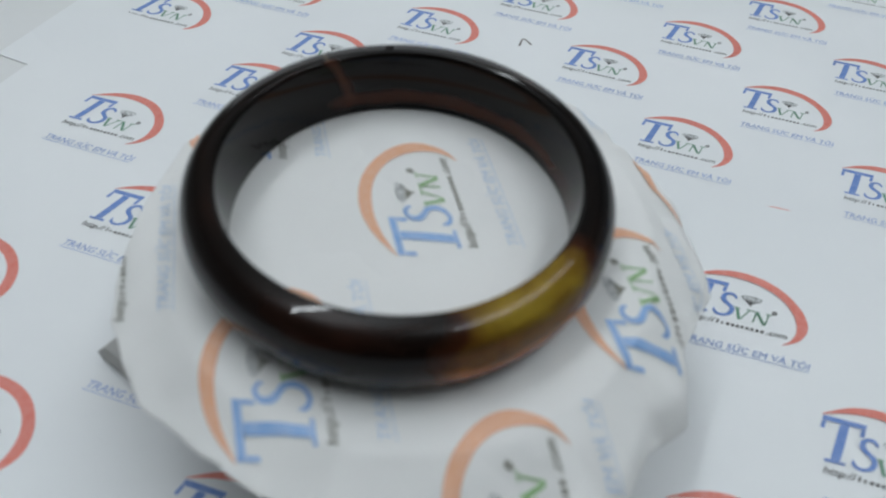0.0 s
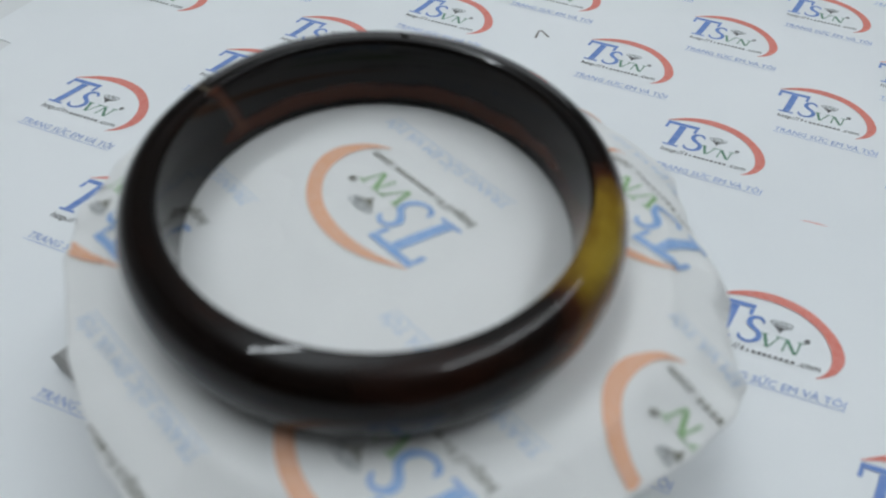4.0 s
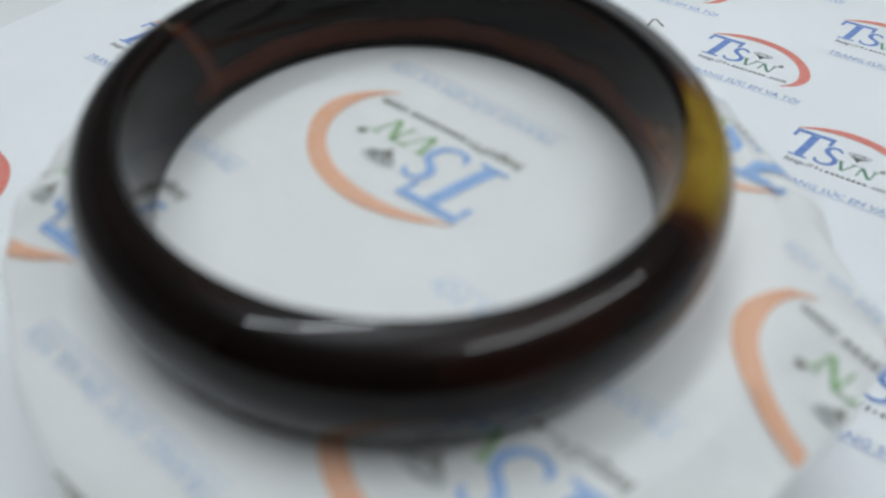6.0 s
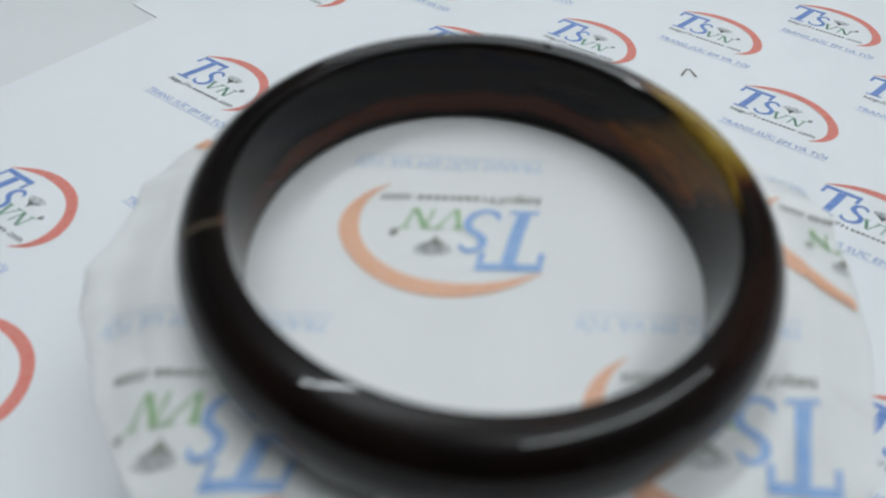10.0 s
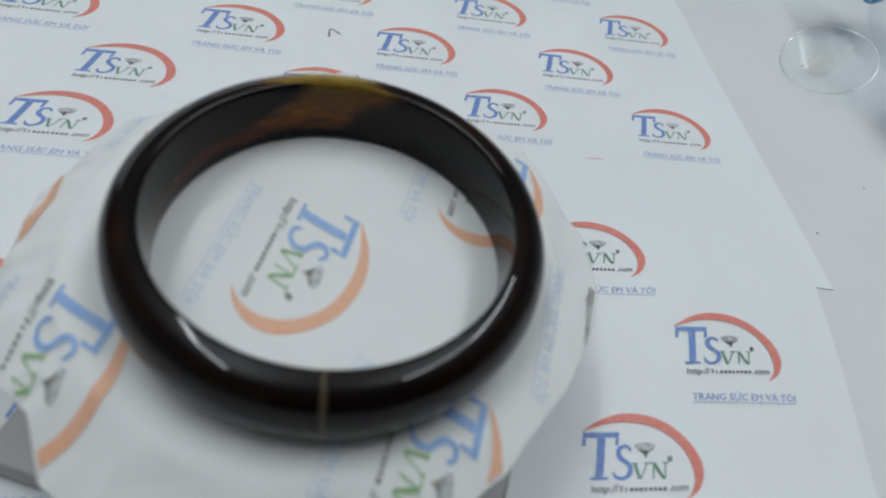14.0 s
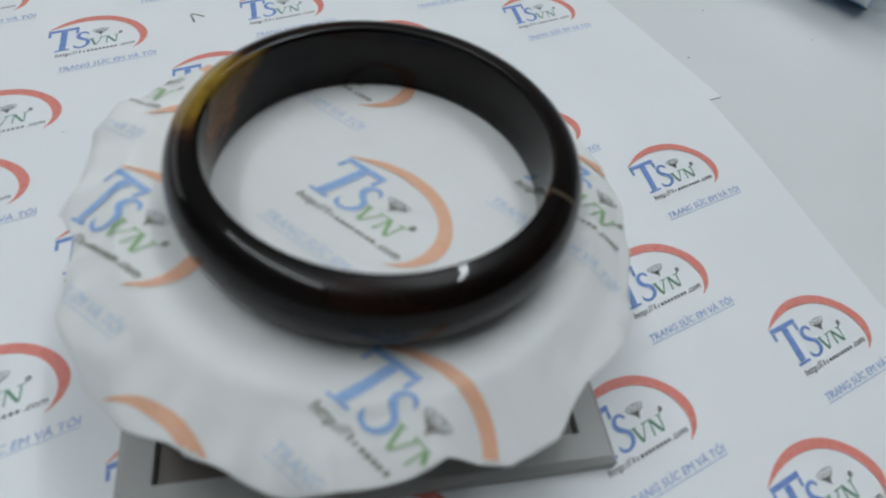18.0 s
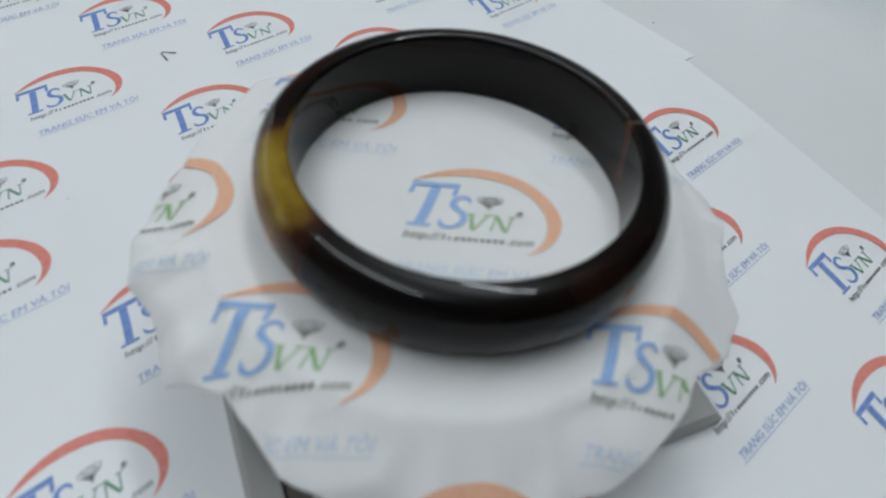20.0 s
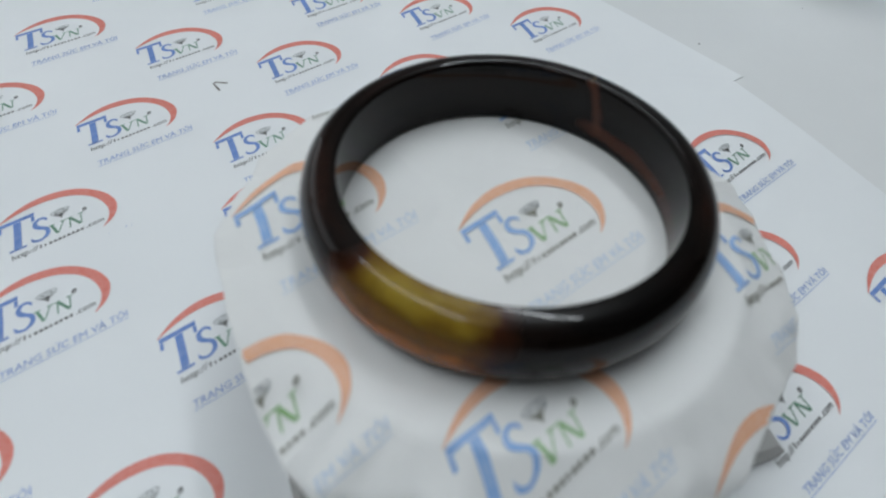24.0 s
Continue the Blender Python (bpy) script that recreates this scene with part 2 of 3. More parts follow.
def quad_grid(bm, x0, x1, y0, y1, place, nx=1, ny=1, shear=0.0):
    vs = [[bm.verts.new(place(x0 + (x1 - x0) * i / nx + shear * ((y0 + (y1 - y0) * j / ny) - y0), y0 + (y1 - y0) * j / ny)) for i in range(nx + 1)] for j in range(ny + 1)]
    for j in range(ny):
        for i in range(nx):
            bm.faces.new((vs[j][i], vs[j][i + 1], vs[j + 1][i + 1], vs[j + 1][i]))


def ring_arc(bm, cx, cy, r0, r1, a0, a1, place, n=10, sx=1.0):
    pt = lambda r, a: (cx + sx * r * math.cos(radians(a)), cy + r * math.sin(radians(a)))
    st = [a0 + (a1 - a0) * k / n for k in range(n + 1)]
    band(bm, [pt(r1, a) for a in st], [pt(r0, a) for a in st], place)


def draw_arc(bm, place):
    outer = smooth_line([(411, -123), (480, -84), (562, -66), (650, -74), (730, -103), (802, -155), (844, -207), (860, -256), (851, -300), (830, -327), (798, -346)], 40)
    inner = smooth_line([(413, -124), (485, -103), (560, -95), (640, -103), (702, -123), (760, -159), (800, -203), (822, -252), (826, -290), (816, -322), (797, -345)], 40)
    band(bm, outer, inner, place)


def draw_blue(bm, place):
    quad_grid(bm, 417, 548, -142, -126, place, 6, 1)
    for x0, x1 in ((417, 429), (536, 548)):
        quad_grid(bm, x0, x1, -168, -143.5, place, 1, 2, 0.0)
    quad_grid(bm, 471, 499, -266, -143.5, place, 1, 6)
    quad_grid(bm, 455, 516, -276, -267.5, place, 3, 1)
    outer = smooth_line([(594, -178), (580, -167), (560, -166), (542, -178), (541, -199), (556, -215), (577, -227), (586, -243), (579, -262), (562, -269), (545, -262), (532, -246)], 36)
    inner = smooth_line([(594, -190), (579, -177), (566, -176), (557, -184), (560, -197), (574, -209), (593, -222), (603, -244), (595, -267), (568, -279), (542, -273), (532, -262)], 36)
    band(bm, outer, inner, place)


def draw_green(bm, place):
    for x, sl, w in ((608, 0.42, 11), (652, -0.40, 5)):
        quad_grid(bm, x - w / 2, x + w / 2, -226, -276, place, 1, 3, -sl)
    for x in (608, 652, 675, 719):
        quad_grid(bm, x - 11, x + 11, -226.5, -222.5, place, 2, 1)
    for x in (677, 719):
        quad_grid(bm, x - 2.5, x + 2.5, -276, -228, place, 1, 3)
    quad_grid(bm, 674, 686, -228, -277, place, 1, 3, -0.72)


def draw_gem(bm, place):
    ring = lambda sx, sy: [(643.5 + sx * math.cos(2 * math.pi * k / 14), -170.5 + sy * math.sin(2 * math.pi * k / 14)) for k in range(15)]
    band(bm, ring(37.5, 10.0), ring(32.5, 7.6), place)
    band(bm, ring(22.0, 4.6), ring(15.0, 2.6), place)
    for k in range(14):
        if k % 3 != 1:
            a = 2 * math.pi * (k + 0.5) / 14
            c, d = math.cos(a), math.sin(a)
            bm.faces.new([bm.verts.new(place(643.5 + sx * c + w, -170.5 + sy * d)) for sx, sy, w in ((31.5, 7.2, -2.2), (31.5, 7.2, 2.2), (23.0, 5.0, 2.6), (23.0, 5.0, -2.6))])
    for x0, x1, x2 in ((607, 616, 634), (669, 680, 654)):
        bm.faces.new([bm.verts.new(place(*p)) for p in ((x0, -176.5), (x1, -179.5), (x2, -192))])


def draw_gem_dark(bm, place):
    bm.faces.new([bm.verts.new(place(*p)) for p in ((619, -180.5), (633, -182.5), (644, -201))])
    bm.faces.new([bm.verts.new(place(*p)) for p in ((635, -183), (645, -183.5), (656, -183), (648, -209))])
    bm.faces.new([bm.verts.new(place(*p)) for p in ((659, -182), (668, -180.5), (653, -197))])


def letters(body, serif=0.0, bold=0.0):
    """Letters of the built-in font as points and faces, one unit high, with short feet where a stem ends."""
    cu = bpy.data.curves.new("print", "FONT")
    cu.body = body
    cu.resolution_u = 2
    cu.offset = bold
    ob = new("print", cu)
    bpy.context.view_layer.update()
    me = ob.evaluated_get(bpy.context.evaluated_depsgraph_get()).to_mesh()
    vs = [tuple(v.co)[:2] for v in me.vertices]
    fs = [tuple(p.vertices) for p in me.polygons if len(set(p.vertices)) > 2]
    ob.to_mesh_clear()
    bpy.data.objects.remove(ob)
    bpy.data.curves.remove(cu)
    if serif:
        cap = sorted(v[1] for v in vs)[int(len(vs) * 0.8)]
        ends = collections.Counter(tuple(sorted((f[k - 1], f[k]))) for f in fs for k in range(len(f)))
        for (i, j), times in ends.items():
            (xa, ya), (xb, yb) = sorted((vs[i], vs[j]))
            level = 0.0 if abs(ya) < 0.02 else cap if abs(ya - cap) < 0.03 else None
            if times > 1 or level is None or abs(ya - yb) > 0.01 or not 0.03 < xb - xa < 0.2:
                continue
            up = serif * (0.55 if level == 0.0 else -0.55)
            for x0, x1 in ((xa - serif, xa), (xb, xb + serif)):
                n = len(vs)
                vs += [(x0, ya), (x1, ya), (x1, ya + up), (x0, ya + up)]
                fs.append((n, n + 1, n + 2, n + 3))
    x0, x1 = min(v[0] for v in vs), max(v[0] for v in vs)
    return [((x - x0) / (x1 - x0), y) for x, y in vs], fs


def draw_letters(bm, shape, x, wide, y, high, place, drop=0.0):
    vs = [bm.verts.new(place(x + wide * a, y + high * b - drop * a)) for a, b in shape[0]]
    for f in shape[1]:
        try:
            bm.faces.new([vs[i] for i in f])
        except ValueError:
            pass


SLOGAN = letters("TRANG S\u1ee8C EM V\u00c0 T\u00d4I", 0.055)
HTTP = letters("http://", 0.0, 0.012)
COM = letters(".com", 0.0, 0.012)


def draw_black(bm, place):
    """The line of small print: its name as plain bars, and a small ring mark."""
    draw_letters(bm, HTTP, 463, 92, -316, 33, place)
    for k, wide in enumerate((8, 8, 13, 13, 13, 11, 13, 12, 13, 13)):
        x = 562 + 16.8 * k
        quad_grid(bm, x, x + wide - 1.5, -314.5, -303.5 if k else -297, place, 1, 2)
    draw_letters(bm, COM, 735, 68, -316, 33, place)
    ring_arc(bm, DOT[0], DOT[1], 4.8, 9.0, 0, 360, place, 14)
    quad_grid(bm, DOT[0] - 2.2, DOT[0] + 2.2, DOT[1] - 3.5, DOT[1] + 3.5, place)


def draw_slogan(bm, place):
    draw_letters(bm, SLOGAN, 484, 422, -418, 37, place, 7.0)
    quad_grid(bm, 484, 906, -428, -425.8, lambda x, y: place(x, y - 7.0 * (x - 484) / 422), 20, 1)


PRINT = [("logo_print", draw_arc), ("blue_mark", draw_blue), ("green_mark", draw_green), ("gem_crown", draw_gem), ("gem_point", draw_gem_dark), ("bar_line", draw_black), ("slogan", draw_slogan)]
SHEET_INK = [RED, BLUE, GREEN, GEM, BLACK, BLACK, PALEBLUE]
COVER_INK = [ORANGE2, BLUE2, GREEN2, GEM, BLACK2, BLACK2, PALEBLUE2]
flat_meshes = []
for (nm, fn), mat in zip(PRINT, SHEET_INK):
    bm = bmesh.new()
    fn(bm, lambda x, y: (*(c * MM for c in in_mm(x, y)), 0.0))
    me = bpy.data.meshes.new(nm)
    bm.to_mesh(me)
    bm.free()
    me.materials.append(mat)
    flat_meshes.append(me)


def flat_logo(parent, x, y, z, turn, buckle=None):
    """The print at a place; where the sheet buckles, the print bends with it."""
    bent = buckle and max(buckle(x / MM + dx, y / MM + dy) for dx in (-20, 0, 20) for dy in (-20, 0, 20)) > 0.05
    at = pose(x, y, z, 0, 0, turn)
    base = None
    for (nm, _), me in zip(PRINT, flat_meshes):
        if bent:
            bm = bmesh.new()
            bm.from_mesh(me)
            long = [e for e in bm.edges if e.calc_length() > 0.003]
            if long:
                bmesh.ops.subdivide_edges(bm, edges=long, cuts=2, use_grid_fill=True)
            for v in bm.verts:
                p = at @ v.co
                v.co.z += (buckle(p.x / MM, p.y / MM) + 0.12) * MM
            own = bpy.data.meshes.new(nm)
            bm.to_mesh(own)
            bm.free()
            own.materials.append(me.materials[0])
            me = own
        ob = new(nm, me)
        ob.parent = base or parent
        if base is None:
            base = ob
            base.matrix_basis = at
    return base


# ---- printed sheets: A4, one lapping over the other ----
TEXT = -26.6
E1 = Vector((math.cos(radians(TEXT)), math.sin(radians(TEXT))))
E2 = Vector((-E1.y, E1.x))
A0, B0 = Vector((20.5, 121.5)), Vector((85.6, 2.6))
PRINT_TURN = -22.9
A_BOX = (-158.0, 139.0, 39.0, 249.0)
B_BOX = (-145.5, 133.0, -136.0, 76.5)


def at_text(a, b):
    return tuple((E1 * a + E2 * b) * MM)


def swell(x, y):
    """Height in mm of the soft buckle in the upper sheet beside the turntable."""
    return 2.2 * math.exp(-((x - 99) ** 2 + (y + 31) ** 2) / (2 * 25 ** 2))


def paper_sheet(outline, z, label, buckle=None):
    bm = plate_bm([at_text(*p) for p in outline], z - 0.0002, z)
    if buckle:
        for axis in (0, 1):
            for k in range(-25, 26):
                at, way = [0.0, 0.0, 0.0], [0.0, 0.0, 0.0]
                at[axis], way[axis] = k * 0.008, 1.0
                bmesh.ops.bisect_plane(bm, geom=bm.verts[:] + bm.edges[:] + bm.faces[:], plane_co=at, plane_no=way)
        for v in bm.verts:
            v.co.z += buckle(v.co.x / MM, v.co.y / MM) * MM
    ob = mesh_ob("paper_sheet", bm, PAPER)
    return tagged(ob, label, "paper sheet", group="printed sheets on the table")


sheet_a = paper_sheet([(A_BOX[0], A_BOX[2]), (140.5, A_BOX[2]), (138.5, 55), (135.5, 80), (131.0, 112), (126, 150), (121.5, 187), (118, A_BOX[3]), (A_BOX[0], A_BOX[3])], -0.0004,
                      "white sheet printed with red-blue logos, lapped by another")
sheet_b = paper_sheet([(B_BOX[0], B_BOX[2]), (122.5, B_BOX[2]), (124.5, -80), (126.5, -45), (129.0, -15), (131.5, 10), (133.8, 38.0), (117.0, 50.5), (103.0, 57.5), (93.5, 70.3), (87.5, 75.2), (80.0, 78.9), (73.0, 77.9), (68.0, 77.0), (40.0, 76.0), (B_BOX[0], 75.0)], 0.0,
                      "white sheet printed with red-blue logos, under the turntable", swell)
for ob, o, u, v, bounds, z in ((sheet_a, A0, Vector((37.3, 15.26)), Vector((15.7, -37.35)), A_BOX, -0.00032), (sheet_b, B0, Vector((37.8, 15.1)), Vector((15.5, -38.3)), B_BOX, 0.00008)):
    for i in range(-12, 13):
        for j in range(-12, 13):
            p = o + u * i + v * j
            a, b = p.dot(E1), p.dot(E2)
            if bounds[0] + 21 < a < bounds[1] - 13 and bounds[2] + 14 < b < bounds[3] - 11:
                flat_logo(ob, p.x * MM, p.y * MM, z, PRINT_TURN, swell if ob is sheet_b else None)
bm = bmesh.new()
mk = lambda x, y: ((42.2 + x) * MM, (114.1 + y) * MM, -0.0003)
band(bm, [mk(-2.4, -2.2)[:2], mk(-0.6, 2.0)[:2], mk(0.6, 2.0)[:2]], [mk(-1.7, -2.4)[:2], mk(-0.3, 1.2)[:2], mk(0.5, 1.4)[:2]], lambda x, y: (x, y, -0.0003))
band(bm, [mk(0.6, 2.1)[:2], mk(2.6, -1.6)[:2]], [mk(0.0, 1.9)[:2], mk(1.9, -1.7)[:2]], lambda x, y: (x, y, -0.00028))
part("pencil_mark", bm, PENCIL, sheet_a, "small dark pencil tick")

# ---- turntable ----
HD = 38.2
turntable = new("turntable")
tagged(turntable, "square grey plastic motor turntable with a dark body under the paper", "turntable")
SQ = pose(1.4 * MM, 1.8 * MM, 0.0001, 0, 0, -40.3)


def tparts():
    h = 47.2 * MM
    bm = bmesh.new()
    # raised rim: four sloped sides round a recess
    lev = [(h, 0.0), (h, 3 * MM), (h - 1.2 * MM, 4.2 * MM), (h - 6.5 * MM, 4.2 * MM), (h - 7.2 * MM, 1.0 * MM)]
    rings = [[bm.verts.new((sx * r, sy * r, z)) for sx, sy in ((-1, -1), (1, -1), (1, 1), (-1, 1))] for r, z in lev]
    for a, b in zip(rings, rings[1:]):
        for k in range(4):
            bm.faces.new((a[k], a[(k + 1) % 4], b[(k + 1) % 4], b[k]))
    bm.transform(SQ)
    part("base_rim", bm, PLASTIC, turntable, "light grey plastic rim")
    bm = box_bm(-h + 7.0 * MM, h - 7.0 * MM, -h + 7.0 * MM, h - 7.0 * MM, 0, 2.2 * MM)
    bm.transform(SQ)
    part("base_plate", bm, TAUPE, turntable, "brown-grey base plate")
    for sx, sy in ((-1, -1), (1, -1), (1, 1), (-1, 1)):
        bm = box_bm(sx * 33 * MM - 3 * MM, sx * 33 * MM + 3 * MM, sy * 33 * MM - 3 * MM, sy * 33 * MM + 3 * MM, 2.2 * MM, 20 * MM, 0.8 * MM)
        bm.transform(SQ)
        part("post", bm, PLASTIC, turntable)
    part("motor_body", lathe_bm([(0.0, 2.2 * MM), (27 * MM, 2.2 * MM), (28 * MM, 3.2 * MM), (28 * MM, 29 * MM), (27 * MM, 30 * MM), (0.0, 30 * MM)], 64), DARKPLASTIC, turntable, "dark round motor body", True)


tparts()
turn_plate = mesh_ob("turning_plate", lathe_bm([(0.0, 30.2 * MM), (43.2 * MM, 30.2 * MM), (44 * MM, 31 * MM), (44 * MM, 36.6 * MM), (43.2 * MM, 37.2 * MM), (0.0, 37.2 * MM)], 96), DARKPLASTIC, None, True)
tagged(turn_plate, "dark round turning plate hidden under crumpled paper", "turntable plate")

# ---- crumpled paper cover: a hand-cut many-sided round, bent down past the plate ----
# corner: degrees, reach in mm, fall per mm past the plate
CUTS = [(5, 54, 0.3), (13, 53.3, 0.3), (28, 51.3, 0.25), (41, 51, 0.2), (53, 49.8, 0.22), (74, 48.6, 0.25), (88, 50.2, 0.25), (101, 52, 0.25), (118, 52.5, 0.3), (131, 51, 0.3), (145, 52, 0.2), (156, 50.3, 0.25), (167, 50, 0.22), (184, 52.8, 0.28), (194, 55.2, 0.25), (202, 56.8, 0.3), (210, 53.5, 0.5), (221, 56.3, 0.5), (231, 50.8, 0.6), (238, 51.6, 0.5), (247, 54.8, 0.5), (262, 55.7, 0.6), (271, 55.5, 0.65), (280, 53.8, 0.6), (290, 53.8, 0.5), (297, 55, 0.5), (306, 54.6, 0.5), (319, 52.8, 0.45), (325, 51.3, 0.4), (335, 55.2, 0.5), (344, 55.4, 0.4), (355, 52.3, 0.35)]


def cut_radius(a):
    """Reach of the straight-cut outline in the direction of a degrees."""
    a %= 360
    n = len(CUTS)
    for k in range(n):
        a0, r0, _ = CUTS[k]
        a1, r1, _ = CUTS[(k + 1) % n]
        span, off = (a1 - a0) % 360, (a - a0) % 360
        if off < span:
            s, o = radians(span), radians(off)
            return r0 * r1 * math.sin(s) / (r0 * math.sin(o) + r1 * math.sin(s - o))
    return 55.0


def saw(v):
    """Triangle wave between 0 and 1."""
    return abs(2 * (v - math.floor(v + 0.5)))


# straight creases: direction in degrees, spacing in mm, offset, height in mm
CREASES = [(12, 37, 0.2, 1.0), (58, 29, 0.65, 0.75), (103, 43, 0.1, 1.0), (149, 33, 0.4, 0.8), (80, 17, 0.3, 0.3), (170, 19, 0.8, 0.3)]


def crumple(x, y):
    """Flat facets between straight creases."""
    z = 0.0
    for a, span, off, h in CREASES:
        z += h * saw((x * math.cos(radians(a)) + y * math.sin(radians(a))) / span + off)
    return z


def cover_fall(a):
    """How steeply the flap falls in the direction of a degrees; flat flaps with creases between."""
    a %= 360
    n = len(CUTS)
    for k in range(n):
        a0, _, f0 = CUTS[k]
        a1, _, f1 = CUTS[(k + 1) % n]
        span, off = (a1 - a0) % 360, (a - a0) % 360
        if off < span:
            u = off / span
            return f0 + (f1 - f0) * u + 0.16 * (0.5 - abs(u - 0.5))
    return 0.2


# folded-down tips: degrees, start in mm, slope, widening
FOLDS = [(168, 50, 0.3, 0.45), (214, 50, 0.85, 0.35), (236, 49, 0.5, 0.3), (262, 51, 0.75, 0.4), (295, 51, 0.4, 0.3), (330, 53, 0.3, 0.4), (112, 50.5, 0.45, 0.4), (15, 50, 0.35, 0.3)]


def cover_z(x, y):
    """Height of the cover's upper side, in mm."""
    r, a = math.hypot(x, y), math.degrees(math.atan2(y, x))
    d = max(0.0, r - 43.0)
    fold = 0.8 * crumple(x, y) - 1.1
    w = min(d / 6, 1)
    for a0, start, slope, wide in FOLDS:
        da = abs((a - a0 + 180) % 360 - 180)
        fold += 0.7 * slope / 1.3 * max(0.0, r - start - da * wide)
    return HD + w * 1.3 * (0.1 - fold) - d * cover_fall(a) + 0.1 * noise.noise(Vector((x * 0.09, y * 0.09, 1.0)))


def cover_bm():
    bm = bmesh.new()
    na = 420
    rr = [0.0] + [k * 4.0 for k in range(1, 11)]
    outer = [0.05, 0.11, 0.18, 0.25, 0.32, 0.39, 0.46, 0.53, 0.6, 0.67, 0.74, 0.81, 0.87, 0.93, 0.97, 1.0]
    top, low = [], []
    for lay, dz in ((top, 0.0), (low, -0.2)):
        ctr = bm.verts.new((0, 0, (cover_z(0, 0) + dz) * MM))
        lay.append([ctr] * na)
        for k in range(1, len(rr) + len(outer)):
            ring = []
            for s in range(na):
                a = 360 * s / na
                edge = cut_radius(a) + 0.5 * noise.noise(Vector((math.cos(radians(a)) * 9, math.sin(radians(a)) * 9, 2.0)))
                r = rr[k] if k < len(rr) else 40 + (edge - 40) * outer[k - len(rr)]
                x, y = r * math.cos(radians(a)), r * math.sin(radians(a))
                ring.append(bm.verts.new((x * MM, y * MM, (cover_z(x, y) + dz) * MM)))
            lay.append(ring)
    for lay, flip in ((top, False), (low, True)):
        for a, b in zip(lay, lay[1:]):
            for s in range(na):
                t = (s + 1) % na
                f = (a[s], b[s], b[t]) if a is lay[0] else (a[s], b[s], b[t], a[t])
                bm.faces.new(f[::-1] if flip else f)
    for s in range(na):
        t = (s + 1) % na
        bm.faces.new((top[-1][s], low[-1][s], low[-1][t], top[-1][t]))
    return bm


cover = mesh_ob("paper_cover", cover_bm(), COVER, None, True)
cover.data.polygons.foreach_set("use_smooth", [abs(p.normal.z) > 0.35 for p in cover.data.polygons])
tagged(cover, "crumpled hand-cut round of white logo-printed paper on the turntable", "paper")
CELL = 58.6
R0 = (12.8, -1.8)
SKEW = 2.5


def keep_largest(bm):
    """Drop all but the largest connected piece."""
    left, best = set(bm.faces), []
    while left:
        piece, todo = [], [left.pop()]
        while todo:
            f = todo.pop()
            piece.append(f)
            for e in f.edges:
                for g in e.link_faces:
                    if g in left:
                        left.discard(g)
                        todo.append(g)
        if len(piece) > len(best):
            best = piece
    keep = set(best)
    bmesh.ops.delete(bm, geom=[f for f in bm.faces if f not in keep], context="FACES")


def past_cut(p):
    return math.hypot(p.x, p.y) > cut_radius(math.degrees(math.atan2(p.y, p.x))) - 0.5


def cover_logo(cx, cy):
    made = []
    for (nm, fn), mat in zip(PRINT, COVER_INK):
        bm = bmesh.new()

        def place(x, y):
            px, py = cover_mm(x, y)
            return (cx + px, cy + py, 0.0)
        fn(bm, place)
        if all(math.hypot(v.co.x, v.co.y) > 60 for v in bm.verts):
            bm.free()
            continue
        near_edge = max(math.hypot(v.co.x, v.co.y) for v in bm.verts) > 42
        for limit in (1.6, 0.9) if near_edge else (2.2,):
            long = [e for e in bm.edges if e.calc_length() > limit]
            if long:
                bmesh.ops.subdivide_edges(bm, edges=long, cuts=2 if limit > 1 else 1, use_grid_fill=True)
        whole = len(bm.faces)
        gone = [f for f in bm.faces if past_cut(f.calc_center_median())]
        if len(gone) > (0.93 if fn is draw_arc else 0.7) * whole:
            bm.free()
            continue
        bmesh.ops.delete(bm, geom=gone, context="FACES")
        for v in bm.verts:
            if past_cut(v.co):
                k = cut_radius(math.degrees(math.atan2(v.co.y, v.co.x))) / math.hypot(v.co.x, v.co.y) * 0.991
                v.co.x, v.co.y = v.co.x * k, v.co.y * k
        if not bm.faces:
            bm.free()
            continue
        for v in bm.verts:
            v.co = (v.co.x * MM, v.co.y * MM, (cover_z(v.co.x, v.co.y) + (0.16 if math.hypot(v.co.x, v.co.y) < 42 else 0.26)) * MM)
        if fn is draw_arc:
            keep_largest(bm)
        made.append(part(nm, bm, mat, cover if not made else made[0], "paler print in orange, blue and green" if not made else ""))


for i in range(-3, 4):
    for j in range(-3, 4):
        ca, cb = (i + j) / 2 * CELL, (i - j) / 2 * CELL
        cx = R0[0] + ca * math.cos(radians(SKEW)) - cb * math.sin(radians(SKEW))
        cy = R0[1] + ca * math.sin(radians(SKEW)) + cb * math.cos(radians(SKEW))
        if math.hypot(cx, cy) < 82:
            cover_logo(cx, cy)

# ---- the bangle ----
RO, RI, HB = 36.3, 29.75, 13.75
BANGLE_AT = (1.58, 1.86)


